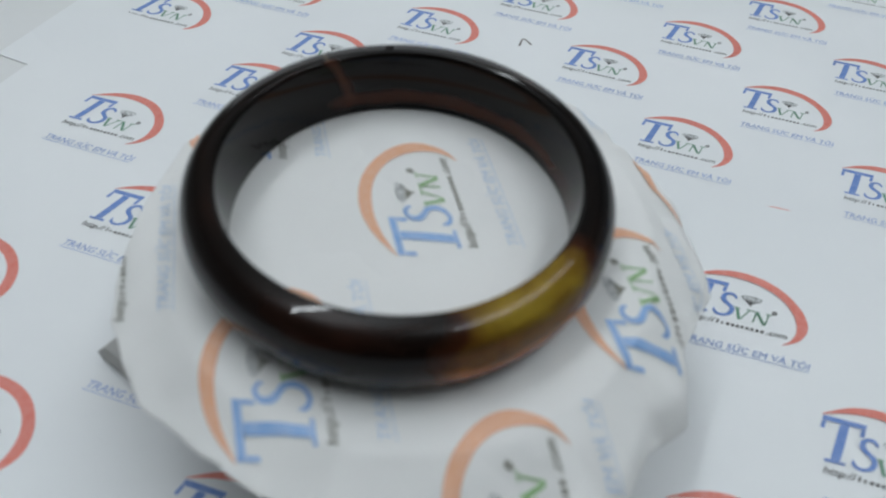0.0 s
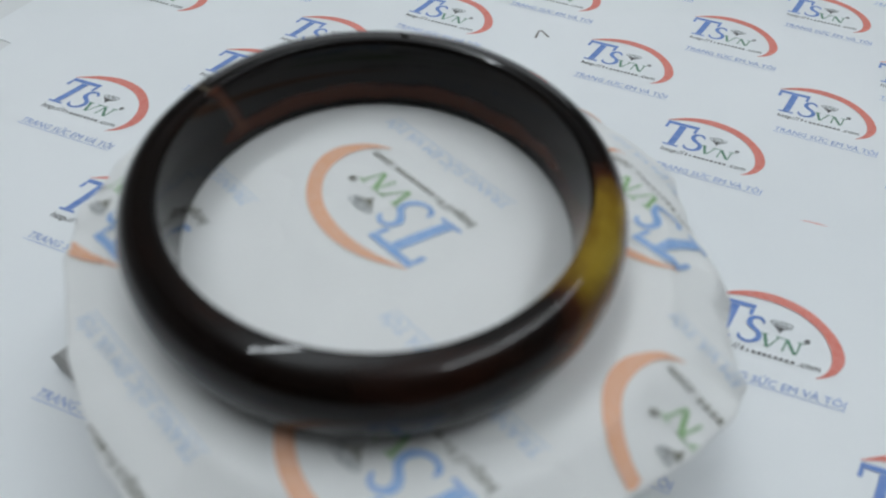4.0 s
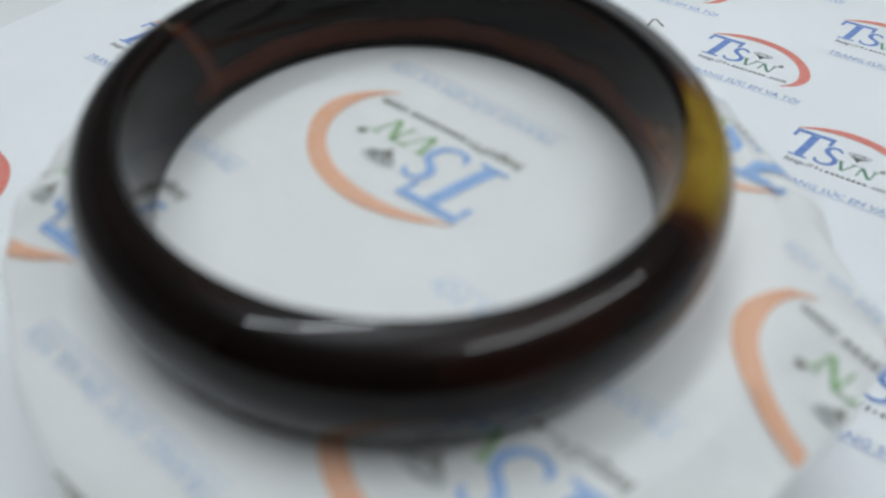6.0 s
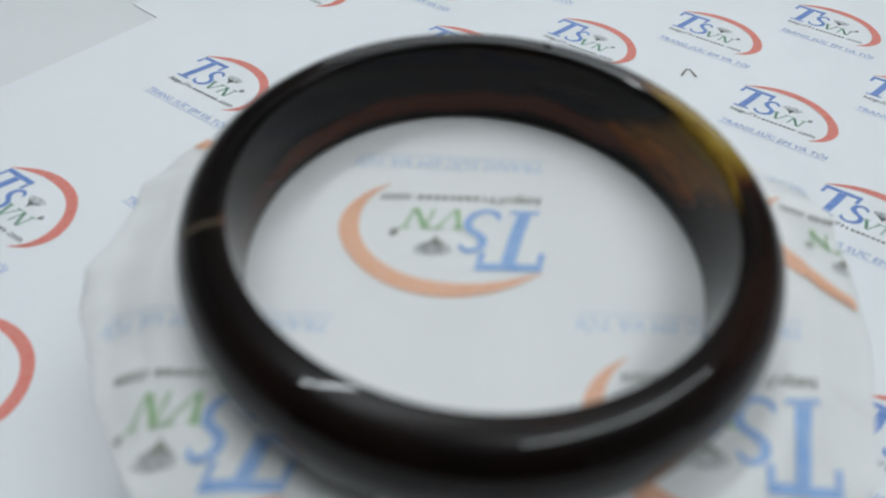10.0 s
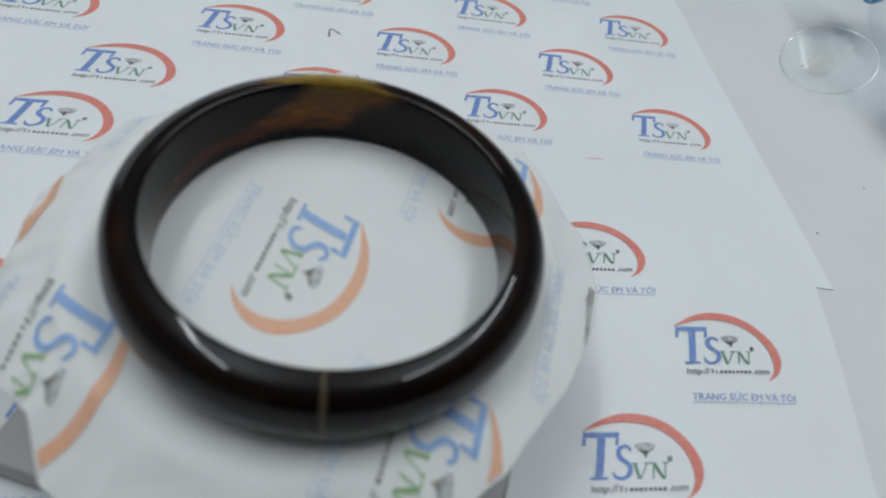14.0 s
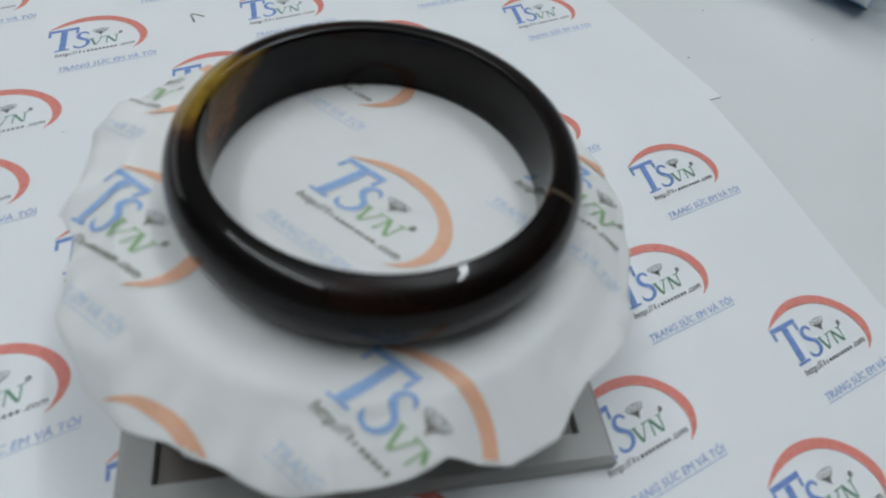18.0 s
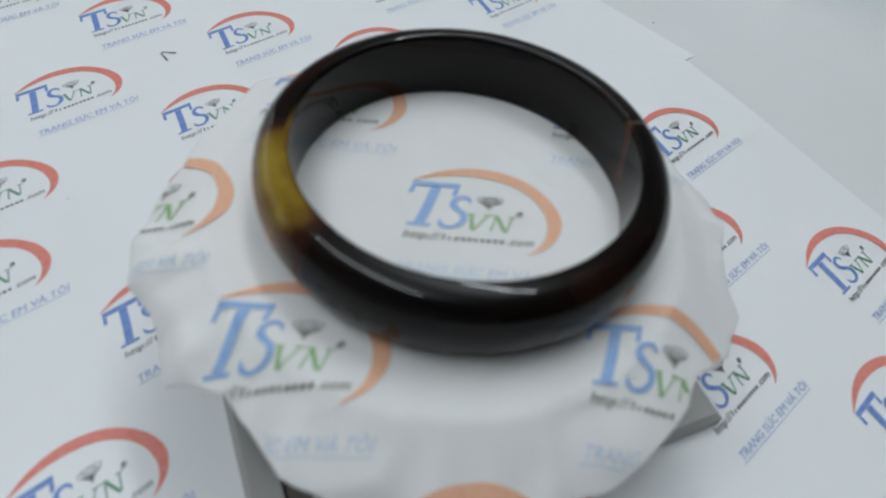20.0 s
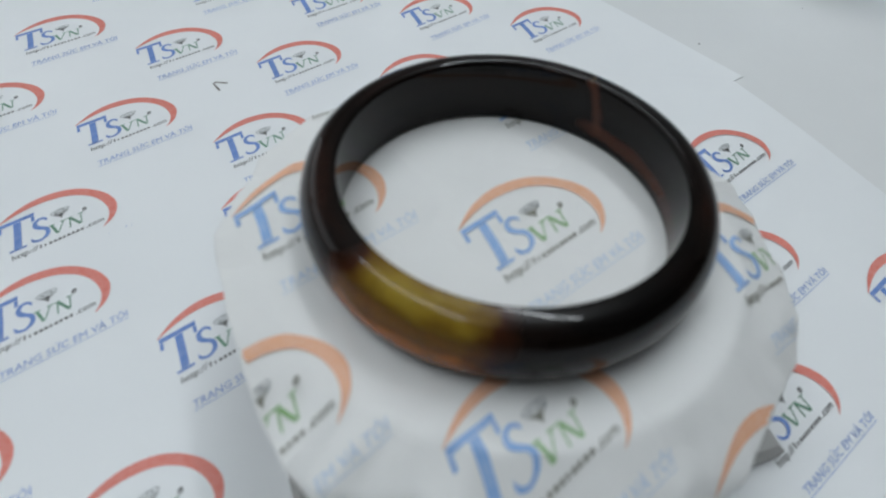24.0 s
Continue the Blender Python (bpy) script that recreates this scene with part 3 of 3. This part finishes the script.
def horn():
    """Polished dark horn: brown-black, one honey patch, one pale seam and reddish streaks."""
    mat, nt, bsdf = nodes_of("polished_horn")
    L = nt.links.new
    tc = nt.nodes.new("ShaderNodeTexCoord")
    sep = nt.nodes.new("ShaderNodeSeparateXYZ")
    L(tc.outputs["Object"], sep.inputs[0])

    def math_node(op, a, b=None, clamp=False):
        n = nt.nodes.new("ShaderNodeMath")
        n.operation, n.use_clamp = op, clamp
        for k, v in enumerate((a, b)):
            if v is None:
                continue
            if isinstance(v, (int, float)):
                n.inputs[k].default_value = v
            else:
                L(v, n.inputs[k])
        return n.outputs[0]

    ang = math_node("ARCTAN2", sep.outputs[1], sep.outputs[0])
    wob = noise_node(nt, 70, 4)
    wobble = math_node("MULTIPLY", math_node("SUBTRACT", wob.outputs[0], 0.5), 0.5)
    slant = math_node("MULTIPLY", math_node("SUBTRACT", sep.outputs[2], 0.007), -14.0)

    def window(centre, half, soft, bend):
        # 1 near the centre angle, 0 away from it
        turn = nt.nodes.new("ShaderNodeMath")
        turn.operation = "WRAP"
        L(math_node("ADD", math_node("ADD", ang, -radians(centre)), bend), turn.inputs[0])
        turn.inputs[1].default_value, turn.inputs[2].default_value = math.pi, -math.pi
        d = math_node("ABSOLUTE", turn.outputs[0])
        return math_node("DIVIDE", math_node("SUBTRACT", half, d), soft, True)

    bend = math_node("ADD", wobble, slant)
    rad = math_node("SQRT", math_node("ADD", math_node("MULTIPLY", sep.outputs[0], sep.outputs[0]), math_node("MULTIPLY", sep.outputs[1], sep.outputs[1])))
    outside = math_node("MULTIPLY", math_node("SUBTRACT", rad, 0.0301), 3000.0, True)
    inside = math_node("MULTIPLY", math_node("SUBTRACT", 1.0, outside), math_node("MULTIPLY", math_node("SUBTRACT", sep.outputs[2], 0.009), 60.0))
    honey = window(-158.0, 0.50, 0.42, math_node("ADD", bend, inside))
    seam = math_node("MULTIPLY", window(17.0, 0.017, 0.013, math_node("MULTIPLY", wobble, 0.08)), outside)
    # streaks that run round the ring
    mp = nt.nodes.new("ShaderNodeCombineXYZ")
    L(math_node("MULTIPLY", sep.outputs[0], 43.0), mp.inputs[0])
    L(math_node("MULTIPLY", sep.outputs[1], 43.0), mp.inputs[1])
    L(math_node("ADD", math_node("MULTIPLY", sep.outputs[2], 330.0), math_node("MULTIPLY", rad, 220.0)), mp.inputs[2])
    st = nt.nodes.new("ShaderNodeTexNoise")
    st.inputs["Scale"].default_value, st.inputs["Detail"].default_value = 1.0, 5
    L(mp.outputs[0], st.inputs["Vector"])
    dark = ramp_node(nt, st.outputs[0], [(0.38, (0.0028, 0.0022, 0.002)), (0.6, (0.007, 0.004, 0.003)), (0.78, (0.022, 0.008, 0.005))])
    fib = nt.nodes.new("ShaderNodeCombineXYZ")
    L(math_node("MULTIPLY", sep.outputs[0], 160.0), fib.inputs[0])
    L(math_node("MULTIPLY", sep.outputs[1], 160.0), fib.inputs[1])
    L(math_node("MULTIPLY", sep.outputs[2], 520.0), fib.inputs[2])
    fibre = nt.nodes.new("ShaderNodeTexNoise")
    fibre.inputs["Scale"].default_value, fibre.inputs["Detail"].default_value = 1.0, 6
    L(fib.outputs[0], fibre.inputs["Vector"])
    grain = math_node("ADD", math_node("MULTIPLY", st.outputs[0], 0.45), math_node("MULTIPLY", fibre.outputs[0], 0.5))
    gold = ramp_node(nt, math_node("ADD", grain, math_node("MULTIPLY", math_node("SUBTRACT", sep.outputs[2], 0.0088), 56.0)), [(0.12, (0.03, 0.008, 0.004)), (0.21, (0.40, 0.11, 0.010)), (0.31, (0.27, 0.085, 0.009)), (0.40, (0.13, 0.05, 0.008)), (0.5, (0.18, 0.072, 0.009)), (0.6, (0.12, 0.058, 0.007)), (0.70, (0.17, 0.096, 0.010)), (0.80, (0.24, 0.155, 0.017)), (0.92, (0.29, 0.20, 0.026))])
    patchy = noise_node(nt, 150, 4)
    honey = math_node("MULTIPLY", honey, math_node("ADD", math_node("MULTIPLY", patchy.outputs[0], 0.9), 0.55), True)
    mix1 = nt.nodes.new("ShaderNodeMix")
    mix1.data_type = "RGBA"
    mix0 = nt.nodes.new("ShaderNodeMix")
    mix0.data_type = "RGBA"
    L(math_node("MULTIPLY", math_node("MULTIPLY", honey, 2.2, True), outside), mix0.inputs[0]), L(dark.outputs[0], mix0.inputs[6])
    mix0.inputs[7].default_value = (0.055, 0.016, 0.006, 1)
    L(mix0.outputs[2], mix1.inputs[6]), L(gold.outputs[0], mix1.inputs[7])
    honey = math_node("DIVIDE", math_node("SUBTRACT", honey, 0.3), 0.45, True)
    # reddish band low on the inner wall, from the seam to the patch
    low = math_node("ADD", math_node("MULTIPLY", sep.outputs[2], 1000.0), math_node("MULTIPLY", wobble, 9.0))
    belt = math_node("DIVIDE", math_node("SUBTRACT", 2.2, math_node("ABSOLUTE", math_node("SUBTRACT", low, 3.6))), 1.2, True)
    edge = math_node("DIVIDE", math_node("SUBTRACT", low, 2.0), 6.0, True)
    L(math_node("MULTIPLY", honey, math_node("MAXIMUM", outside, edge)), mix1.inputs[0])
    belt = math_node("MULTIPLY", belt, math_node("MULTIPLY", window(-62.0, 1.36, 0.1, wobble), math_node("SUBTRACT", 1.0, outside)))
    mix3 = nt.nodes.new("ShaderNodeMix")
    mix3.data_type = "RGBA"
    L(math_node("MULTIPLY", belt, 0.8), mix3.inputs[0]), L(mix1.outputs[2], mix3.inputs[6])
    mix3.inputs[7].default_value = (0.085, 0.026, 0.014, 1)
    # the seam goes on down the inner wall as a slanting reddish line
    lean = math_node("ADD", math_node("MULTIPLY", math_node("SUBTRACT", 0.0137, sep.outputs[2]), 14.0), math_node("MULTIPLY", wobble, 0.3))
    line = math_node("MULTIPLY", window(17.0, 0.05, 0.04, lean), math_node("MULTIPLY", math_node("SUBTRACT", 1.0, outside), math_node("DIVIDE", math_node("SUBTRACT", low, 2.5), 2.0, True)))
    mix4 = nt.nodes.new("ShaderNodeMix")
    mix4.data_type = "RGBA"
    L(math_node("MULTIPLY", line, 0.75), mix4.inputs[0]), L(mix3.outputs[2], mix4.inputs[6])
    mix4.inputs[7].default_value = (0.095, 0.032, 0.018, 1)
    mix1 = mix4
    mix2 = nt.nodes.new("ShaderNodeMix")
    mix2.data_type = "RGBA"
    L(math_node("MULTIPLY", seam, 0.6), mix2.inputs[0]), L(mix1.outputs[2], mix2.inputs[6])
    mix2.inputs[7].default_value = (0.13, 0.10, 0.065, 1)
    L(mix2.outputs[2], bsdf.inputs["Base Color"])
    bsdf.inputs["Roughness"].default_value = 0.04
    bsdf.inputs["IOR"].default_value = 1.3
    fine = noise_node(nt, 400, 3)
    bump_node(nt, bsdf, fine.outputs[0], 0.02, 0.0001)
    return mat


def bangle_profile():
    """The outer bow from the lower to the upper lip, and the inner wall back down."""
    outer, n = [], 22
    ctr, half = RI + 0.85, HB / 2
    for k in range(n + 1):
        a = -math.pi / 2 + math.pi * k / n
        outer.append((ctr + (RO - ctr) * max(0.0, math.cos(a)) ** 0.78, half + half * math.sin(a)))
    inner = [outer[-1]] + [(RI + 0.4, HB - 0.1), (RI + 0.14, HB - 0.36), (RI, HB - 1.0), (RI - 0.05, HB / 2), (RI, 1.0), (RI + 0.14, 0.36), (RI + 0.4, 0.1)] + [outer[0]]
    return outer, inner


def sweep_bm(profile, a0, a1):
    """Sweep a profile round the axis between two angles in degrees."""
    bm = bmesh.new()
    n = max(2, round(abs(a1 - a0) / 1.5))
    rings = []
    for k in range(n + 1):
        a = radians(a0 + (a1 - a0) * k / n)
        rings.append([bm.verts.new((r * MM * math.cos(a), r * MM * math.sin(a), z * MM)) for r, z in profile])
    for p, q in zip(rings, rings[1:]):
        for k in range(len(profile) - 1):
            bm.faces.new((p[k], q[k], q[k + 1], p[k + 1]))
    bmesh.ops.remove_doubles(bm, verts=bm.verts[:], dist=1e-7)
    return bm


HORN = horn()
bangle = new("bangle")
tagged(bangle, "glossy black-brown horn bangle with one honey-yellow patch", "bangle")
b_outer, b_inner = bangle_profile()
PATCH = (-190.0, -112.0)
part("outer_band", sweep_bm(b_outer, PATCH[1], PATCH[0] + 360), HORN, bangle, "polished black horn with a pale seam", True)
part("honey_patch", sweep_bm(b_outer, *PATCH), HORN, bangle, "translucent honey-yellow horn", True)
part("inner_wall", sweep_bm(b_inner, 0, 360), HORN, bangle, "smooth dark inner wall with reddish streaks", True)


# ---- water bottle lying on the table, and a small clear dish beside it ----
def clear_plastic(name, tint, rough=0.03, gloss_edge=0.22, gloss_face=0.012):
    """Thin clear plastic: see-through, with gloss that grows towards the rim."""
    mat, nt, bsdf = nodes_of(name)
    clear = nt.nodes.new("ShaderNodeBsdfTransparent")
    clear.inputs[0].default_value = (*tint, 1)
    gloss = nt.nodes.new("ShaderNodeBsdfGlossy")
    gloss.inputs["Roughness"].default_value = rough
    fres = nt.nodes.new("ShaderNodeLayerWeight")
    fres.inputs["Blend"].default_value = 0.22
    gain = nt.nodes.new("ShaderNodeMath")
    gain.operation = "MULTIPLY_ADD"
    gain.inputs[1].default_value, gain.inputs[2].default_value = gloss_edge, gloss_face
    nt.links.new(fres.outputs["Facing"], gain.inputs[0])
    n = noise_node(nt, 120, 3)
    bump = nt.nodes.new("ShaderNodeBump")
    bump.inputs["Strength"].default_value, bump.inputs["Distance"].default_value = 0.1, 0.0004
    nt.links.new(n.outputs[0], bump.inputs["Height"])
    nt.links.new(bump.outputs[0], gloss.inputs["Normal"])
    mix = nt.nodes.new("ShaderNodeMixShader")
    nt.links.new(gain.outputs[0], mix.inputs[0])
    nt.links.new(clear.outputs[0], mix.inputs[1])
    nt.links.new(gloss.outputs[0], mix.inputs[2])
    out = next(k for k in nt.nodes if k.type == "OUTPUT_MATERIAL")
    nt.links.new(mix.outputs[0], out.inputs["Surface"])
    nt.nodes.remove(bsdf)
    return mat


PET = clear_plastic("clear_bottle_plastic", (0.96, 0.98, 1.0))
LABELBLUE = surface("label_blue", (0.10, 0.36, 0.74), (0.17, 0.48, 0.84), 0.3, 60, 500, 0.05, 0.0001, coat=0.3)
LABELPALE = surface("label_pale_blue", (0.42, 0.66, 0.86), (0.55, 0.75, 0.90), 0.3, 60, 500, 0.05, 0.0001, coat=0.3)
LABELGREEN = surface("label_green", (0.16, 0.42, 0.24), (0.25, 0.52, 0.32), 0.3, 60, 500, 0.05, 0.0001, coat=0.3)
LABELWHITE = surface("label_white", (0.74, 0.79, 0.84), (0.84, 0.87, 0.90), 0.3, 60, 500, 0.05, 0.0001, coat=0.3)
LABELRED = surface("label_red", (0.40, 0.012, 0.02), (0.50, 0.02, 0.03), 0.3, 60, 500, 0.05, 0.0001, coat=0.3)
LABELNAVY = surface("label_navy", (0.02, 0.06, 0.22), (0.03, 0.09, 0.30), 0.3, 60, 500, 0.05, 0.0001, coat=0.3)

for mat in (LABELBLUE, LABELPALE, LABELGREEN, LABELWHITE, LABELRED, LABELNAVY):
    thin_sheet(mat, 0.1)

bottle = new("water_bottle")
tagged(bottle, "clear plastic water bottle with blue-white label, lying on its side", "bottle")
BR = 30.4
ALONG = Matrix.Rotation(radians(90), 4, "Y")  # the lathe's axis laid along x


def bpart(name, prof, mat, seg=64, label=""):
    bm = lathe_bm([(r * MM, z * MM) for r, z in prof], seg)
    bm.transform(ALONG)
    return part(name, bm, mat, bottle, label, True)


bpart("bottle_body", [(12.5, -56), (12.5, -43), (13.5, -40.5), (18.5, -36), (23.5, -28), (27.2, -17), (29.3, -7), (BR - 0.5, -2.5), (BR - 0.4, 0), (BR - 0.4, 78), (BR, 81), (BR - 1.6, 84.5), (BR, 88), (BR - 1.6, 91.5), (BR, 95), (BR - 1.6, 98.5), (BR, 102), (BR - 1.6, 105.5), (BR, 109), (BR - 1, 114), (BR - 6, 117), (0.01, 114)], PET, 64, "clear ribbed plastic body")
bpart("label", [(BR + 0.05, 0), (BR + 0.2, 0.2), (BR + 0.2, 77), (BR + 0.05, 77.2)], LABELWHITE, 96, "white label")
bpart("cap", [(0.01, -58), (13.6, -58), (14.4, -57), (14.4, -44), (13.2, -44)], LABELBLUE, 40, "blue screw cap")


def on_label(lift=0.35):
    """Maps (mm along the bottle, degrees round it) onto the label."""
    r = BR + lift
    return lambda x, a: (x * MM, r * MM * math.cos(radians(a)), r * MM * math.sin(radians(a)))


def label_part(name, mat, draw, text=""):
    bm = bmesh.new()
    draw(bm)
    part(name, bm, mat, bottle, text)


def label_edge(x, a):
    """The blue field ends in a soft wave."""
    return on_label(0.3)(x + (x - 1.0) / 8 * 2.0 * math.sin(radians(a) * 5 + 1.0), a)


label_part("label_band", LABELNAVY, lambda bm: quad_grid(bm, 0.2, 0.9, 0, 360, on_label(0.36), 1, 90), "dark blue edge line")
label_part("label_band", LABELBLUE, lambda bm: quad_grid(bm, 1.0, 8.0, 0, 360, label_edge, 3, 120), "sky-blue band")
label_part("label_band", LABELPALE, lambda bm: quad_grid(bm, 8.1, 10.6, 0, 360, label_edge, 2, 120), "pale blue band")
RED_SHAPES = (
    ([(5, 203), (9, 208), (16, 215.5), (24, 222), (29, 225.5)], [(4.8, 206.5), (8.5, 211.5), (15, 218.5), (23, 224), (29, 226.3)]),
    ([(11.5, 223.5), (17, 221.8), (24, 224), (33, 227.5)], [(11.5, 225), (17, 223.8), (24, 226), (33, 228.2)]),
    ([(15.7, 207), (18.5, 208), (21.9, 209)], [(15, 211), (18, 212), (21, 213)]),
    ([(11.2, 206.5), (12.5, 204.6), (13.8, 206.5)], [(11.2, 207), (12.5, 209), (13.8, 207)]),
    ([(14.3, 194), (17.2, 186), (16.5, 180.5), (13, 179.5), (9.6, 185), (8.8, 193), (10.8, 203), (15.3, 206), (20, 201.5), (21.6, 192), (20.6, 183.5)],
     [(14.5, 193.5), (15.9, 186.5), (15.2, 183), (13.2, 182.8), (11.3, 187), (11, 193), (12.9, 200.2), (15.7, 201.3), (18.6, 197.8), (19.9, 191), (20.2, 184)]),
)
for outer, inner in RED_SHAPES:
    label_part("red_stroke", LABELRED, lambda bm: band(bm, smooth_line(outer, 40), smooth_line(inner, 40), on_label(0.42)), "dark red brush stroke")
for k in range(8):
    label_part("label_bar", LABELNAVY if k % 3 else LABELWHITE, lambda bm: quad_grid(bm, 1.7, 3.1, 183 + 3.2 * k, 184.9 + 3.2 * k, on_label(0.45), 1, 2))
# round badge: pale field, thin rim, thick dark stroke and slanted bars
badge = lambda x, y: on_label(0.42)(27.6 + x, 179.5 + 1.873 * y)
over_badge = lambda x, y: on_label(0.48)(27.6 + x, 179.5 + 1.873 * y)
label_part("badge_field", LABELWHITE, lambda bm: ring_arc(bm, 0, 0, 0.0, 5.1, 0, 360, badge, 32))
label_part("badge_ring", LABELPALE, lambda bm: ring_arc(bm, 0, 0, 5.2, 5.9, 0, 360, badge, 40))
label_part("badge_rim", LABELNAVY, lambda bm: ring_arc(bm, 0, 0, 4.4, 4.7, 0, 250, over_badge, 30))
label_part("badge_stroke", LABELNAVY, lambda bm: ring_arc(bm, 0, 0, 3.0, 3.9, 80, 190, over_badge, 20))
for k in range(3):
    label_part("badge_bar", LABELNAVY, lambda bm: quad_grid(bm, -1.6 + 1.5 * k, -0.9 + 1.5 * k, -2.0, 1.6, over_badge, 1, 4, 0.35))
for k, (mat, wide) in enumerate(((LABELPALE, 1.4), (LABELNAVY, 0.5), (LABELBLUE, 1.3), (LABELPALE, 1.2), (LABELNAVY, 0.5), (LABELBLUE, 1.6), (LABELPALE, 1.5), (LABELNAVY, 0.6))):
    label_part("label_stripe", mat, lambda bm: quad_grid(bm, 26.0 + 2.1 * k, 26.0 + 2.1 * k + wide, 196 - 0.6 * k, 228, on_label(0.38), 1, 14, 0.06))
for k in range(3):
    label_part("label_leaf", LABELGREEN, lambda bm: band(bm, smooth_line([(30.2, 204 + 5 * k), (31.3, 203 + 5 * k), (32.6, 205 + 5 * k)], 8), smooth_line([(30.2, 205 + 5 * k), (31.4, 207.5 + 5 * k), (32.6, 206 + 5 * k)], 8), on_label(0.44)))
label_part("label_foot", LABELBLUE, lambda bm: quad_grid(bm, 14, 76, 236, 320, on_label(0.3), 12, 24), "blue lower edge")


def ridge_line(x):
    """Edge of the printed mountains, in degrees."""
    return 162 + 4 * math.sin(x * 0.16) + 2.5 * math.sin(x * 0.41 + 1) - 0.1 * x


label_part("label_wave", LABELBLUE, lambda bm: band(bm, smooth_line([(5, 170), (11, 170.5), (18, 173.5), (25, 172.5)], 24), smooth_line([(5, 168), (11, 166), (18, 168), (25, 170)], 24), on_label(0.40)), "blue brush of mist")
label_part("label_wave", LABELPALE, lambda bm: quad_grid(bm, 11, 76, 0, 1, lambda x, u: on_label(0.33)(x, ridge_line(x) + (112 - ridge_line(x)) * u), 50, 14), "pale blue mountain shapes")
label_part("label_wave", LABELWHITE, lambda bm: quad_grid(bm, 14, 70, 0, 1, lambda x, u: on_label(0.42)(x, ridge_line(x) - 7 - 5 * math.sin(x * 0.5) + (-9 - 4 * math.sin(x * 0.23)) * u), 50, 4), "white snow shapes")
bottle.matrix_basis = pose(0.2592, 0.0297, (BR + 0.2) * MM - 0.0008, 0, 0, -92.6)

CLEAR = clear_plastic("clear_dish_plastic", (0.99, 0.993, 0.993), 0.09, 0.05, 0.002)
RIMCLEAR = clear_plastic("clear_rim_plastic", (0.985, 0.99, 0.99), 0.1, 0.4, 0.2)
LID_R, LID_BOWL = 17.0, 38.1  # rim radius and radius of the bowl's curve, mm
lid = new("clear_dish")
tagged(lid, "small clear curved plastic dish, tilted, with faint yellowish stain", "plastic dish")


def bowl_z(r, thick=0.0):
    """Height of the bowl under its rim at a distance from the axis."""
    return LID_BOWL * math.cos(math.asin(LID_R / LID_BOWL)) - math.sqrt((LID_BOWL - thick) ** 2 - r * r)


steps = [LID_R * k / 14 for k in range(15)]
shell = [(max(r, 0.01) * MM, bowl_z(r) * MM) for r in steps] + [(max(r, 0.01) * MM, bowl_z(r, 0.5) * MM) for r in reversed(steps)]
part("shell", lathe_bm(shell, 80), CLEAR, lid, "", True)
ring = [(LID_R + 0.42 * math.cos(2 * math.pi * k / 10), 0.3 + 0.42 * math.sin(2 * math.pi * k / 10)) for k in range(11)]
part("rim", lathe_bm([(r * MM, z * MM) for r, z in ring], 96), RIMCLEAR, lid, "bright clear rounded rim", True)


def see_through(mat, share):
    """Lets most of what lies behind show through a thin film."""
    nt = mat.node_tree
    see, mix = nt.nodes.new("ShaderNodeBsdfTransparent"), nt.nodes.new("ShaderNodeMixShader")
    sink = next(k for k in nt.nodes if k.type == "OUTPUT_MATERIAL")
    cover_up = noise_node(nt, 220, 3)
    amount = nt.nodes.new("ShaderNodeMath")
    amount.operation = "MULTIPLY"
    amount.inputs[1].default_value = share * 2
    nt.links.new(cover_up.outputs[0], amount.inputs[0])
    nt.links.new(amount.outputs[0], mix.inputs[0])
    nt.links.new(see.outputs[0], mix.inputs[1])
    nt.links.new(sink.inputs["Surface"].links[0].from_socket, mix.inputs[2])
    nt.links.new(mix.outputs[0], sink.inputs["Surface"])
    return mat


def stain_bm(cx, cy, rx, ry, seed, lift):
    """An uneven blot that follows the bowl."""
    bm = bmesh.new()
    rows = []
    for f in (0.0, 0.5, 1.0):
        ring_pts = []
        for k in range(30):
            a = 2 * math.pi * k / 30
            g = f * (1 + 0.7 * noise.noise(Vector((math.cos(a) * 1.3, math.sin(a) * 1.3, seed))))
            x, y = cx + rx * g * math.cos(a), cy + ry * g * math.sin(a)
            ring_pts.append((x * MM, y * MM, (bowl_z(math.hypot(x, y), 0.5) + lift) * MM))
        rows.append([bm.verts.new(p) for p in (ring_pts if f else ring_pts[:1])])
    for k in range(30):
        m = (k + 1) % 30
        bm.faces.new((rows[0][0], rows[1][k], rows[1][m]))
        bm.faces.new((rows[1][k], rows[2][k], rows[2][m], rows[1][m]))
    return bm


STAINS = [see_through(surface("yellowish_stain", (0.44, 0.41, 0.30), (0.56, 0.53, 0.42), 0.6, 200, 900), k) for k in (0.11, 0.14, 0.6)]
for k, (sx, sy, rx, ry, seed) in enumerate(((0.5, 1.5, 8.5, 6.0, 4.0), (-1.0, 2.5, 5.0, 3.4, 9.0), (-7.4, 4.2, 1.3, 0.55, 2.0))):
    part("stain", stain_bm(sx, sy, rx, ry, seed, 0.06 + 0.05 * k), STAINS[k], lid, "faint yellowish stain")
lid.matrix_basis = pose(0.2212, 0.0545, 0.0072) @ Matrix.Rotation(radians(-24.4), 4, "Y")


def motions():
    spin = lambda x, y, z: [(float(t), pose(0, 0, 0, 0, 0, a) @ pose(x * MM, y * MM, z * MM)) for t, a in enumerate(TURNS)]
    walk(turn_plate, spin(0, 0, 0))
    walk(cover, spin(0, 0, 0))
    walk(bangle, spin(BANGLE_AT[0], BANGLE_AT[1], HD + 0.05))


motions()
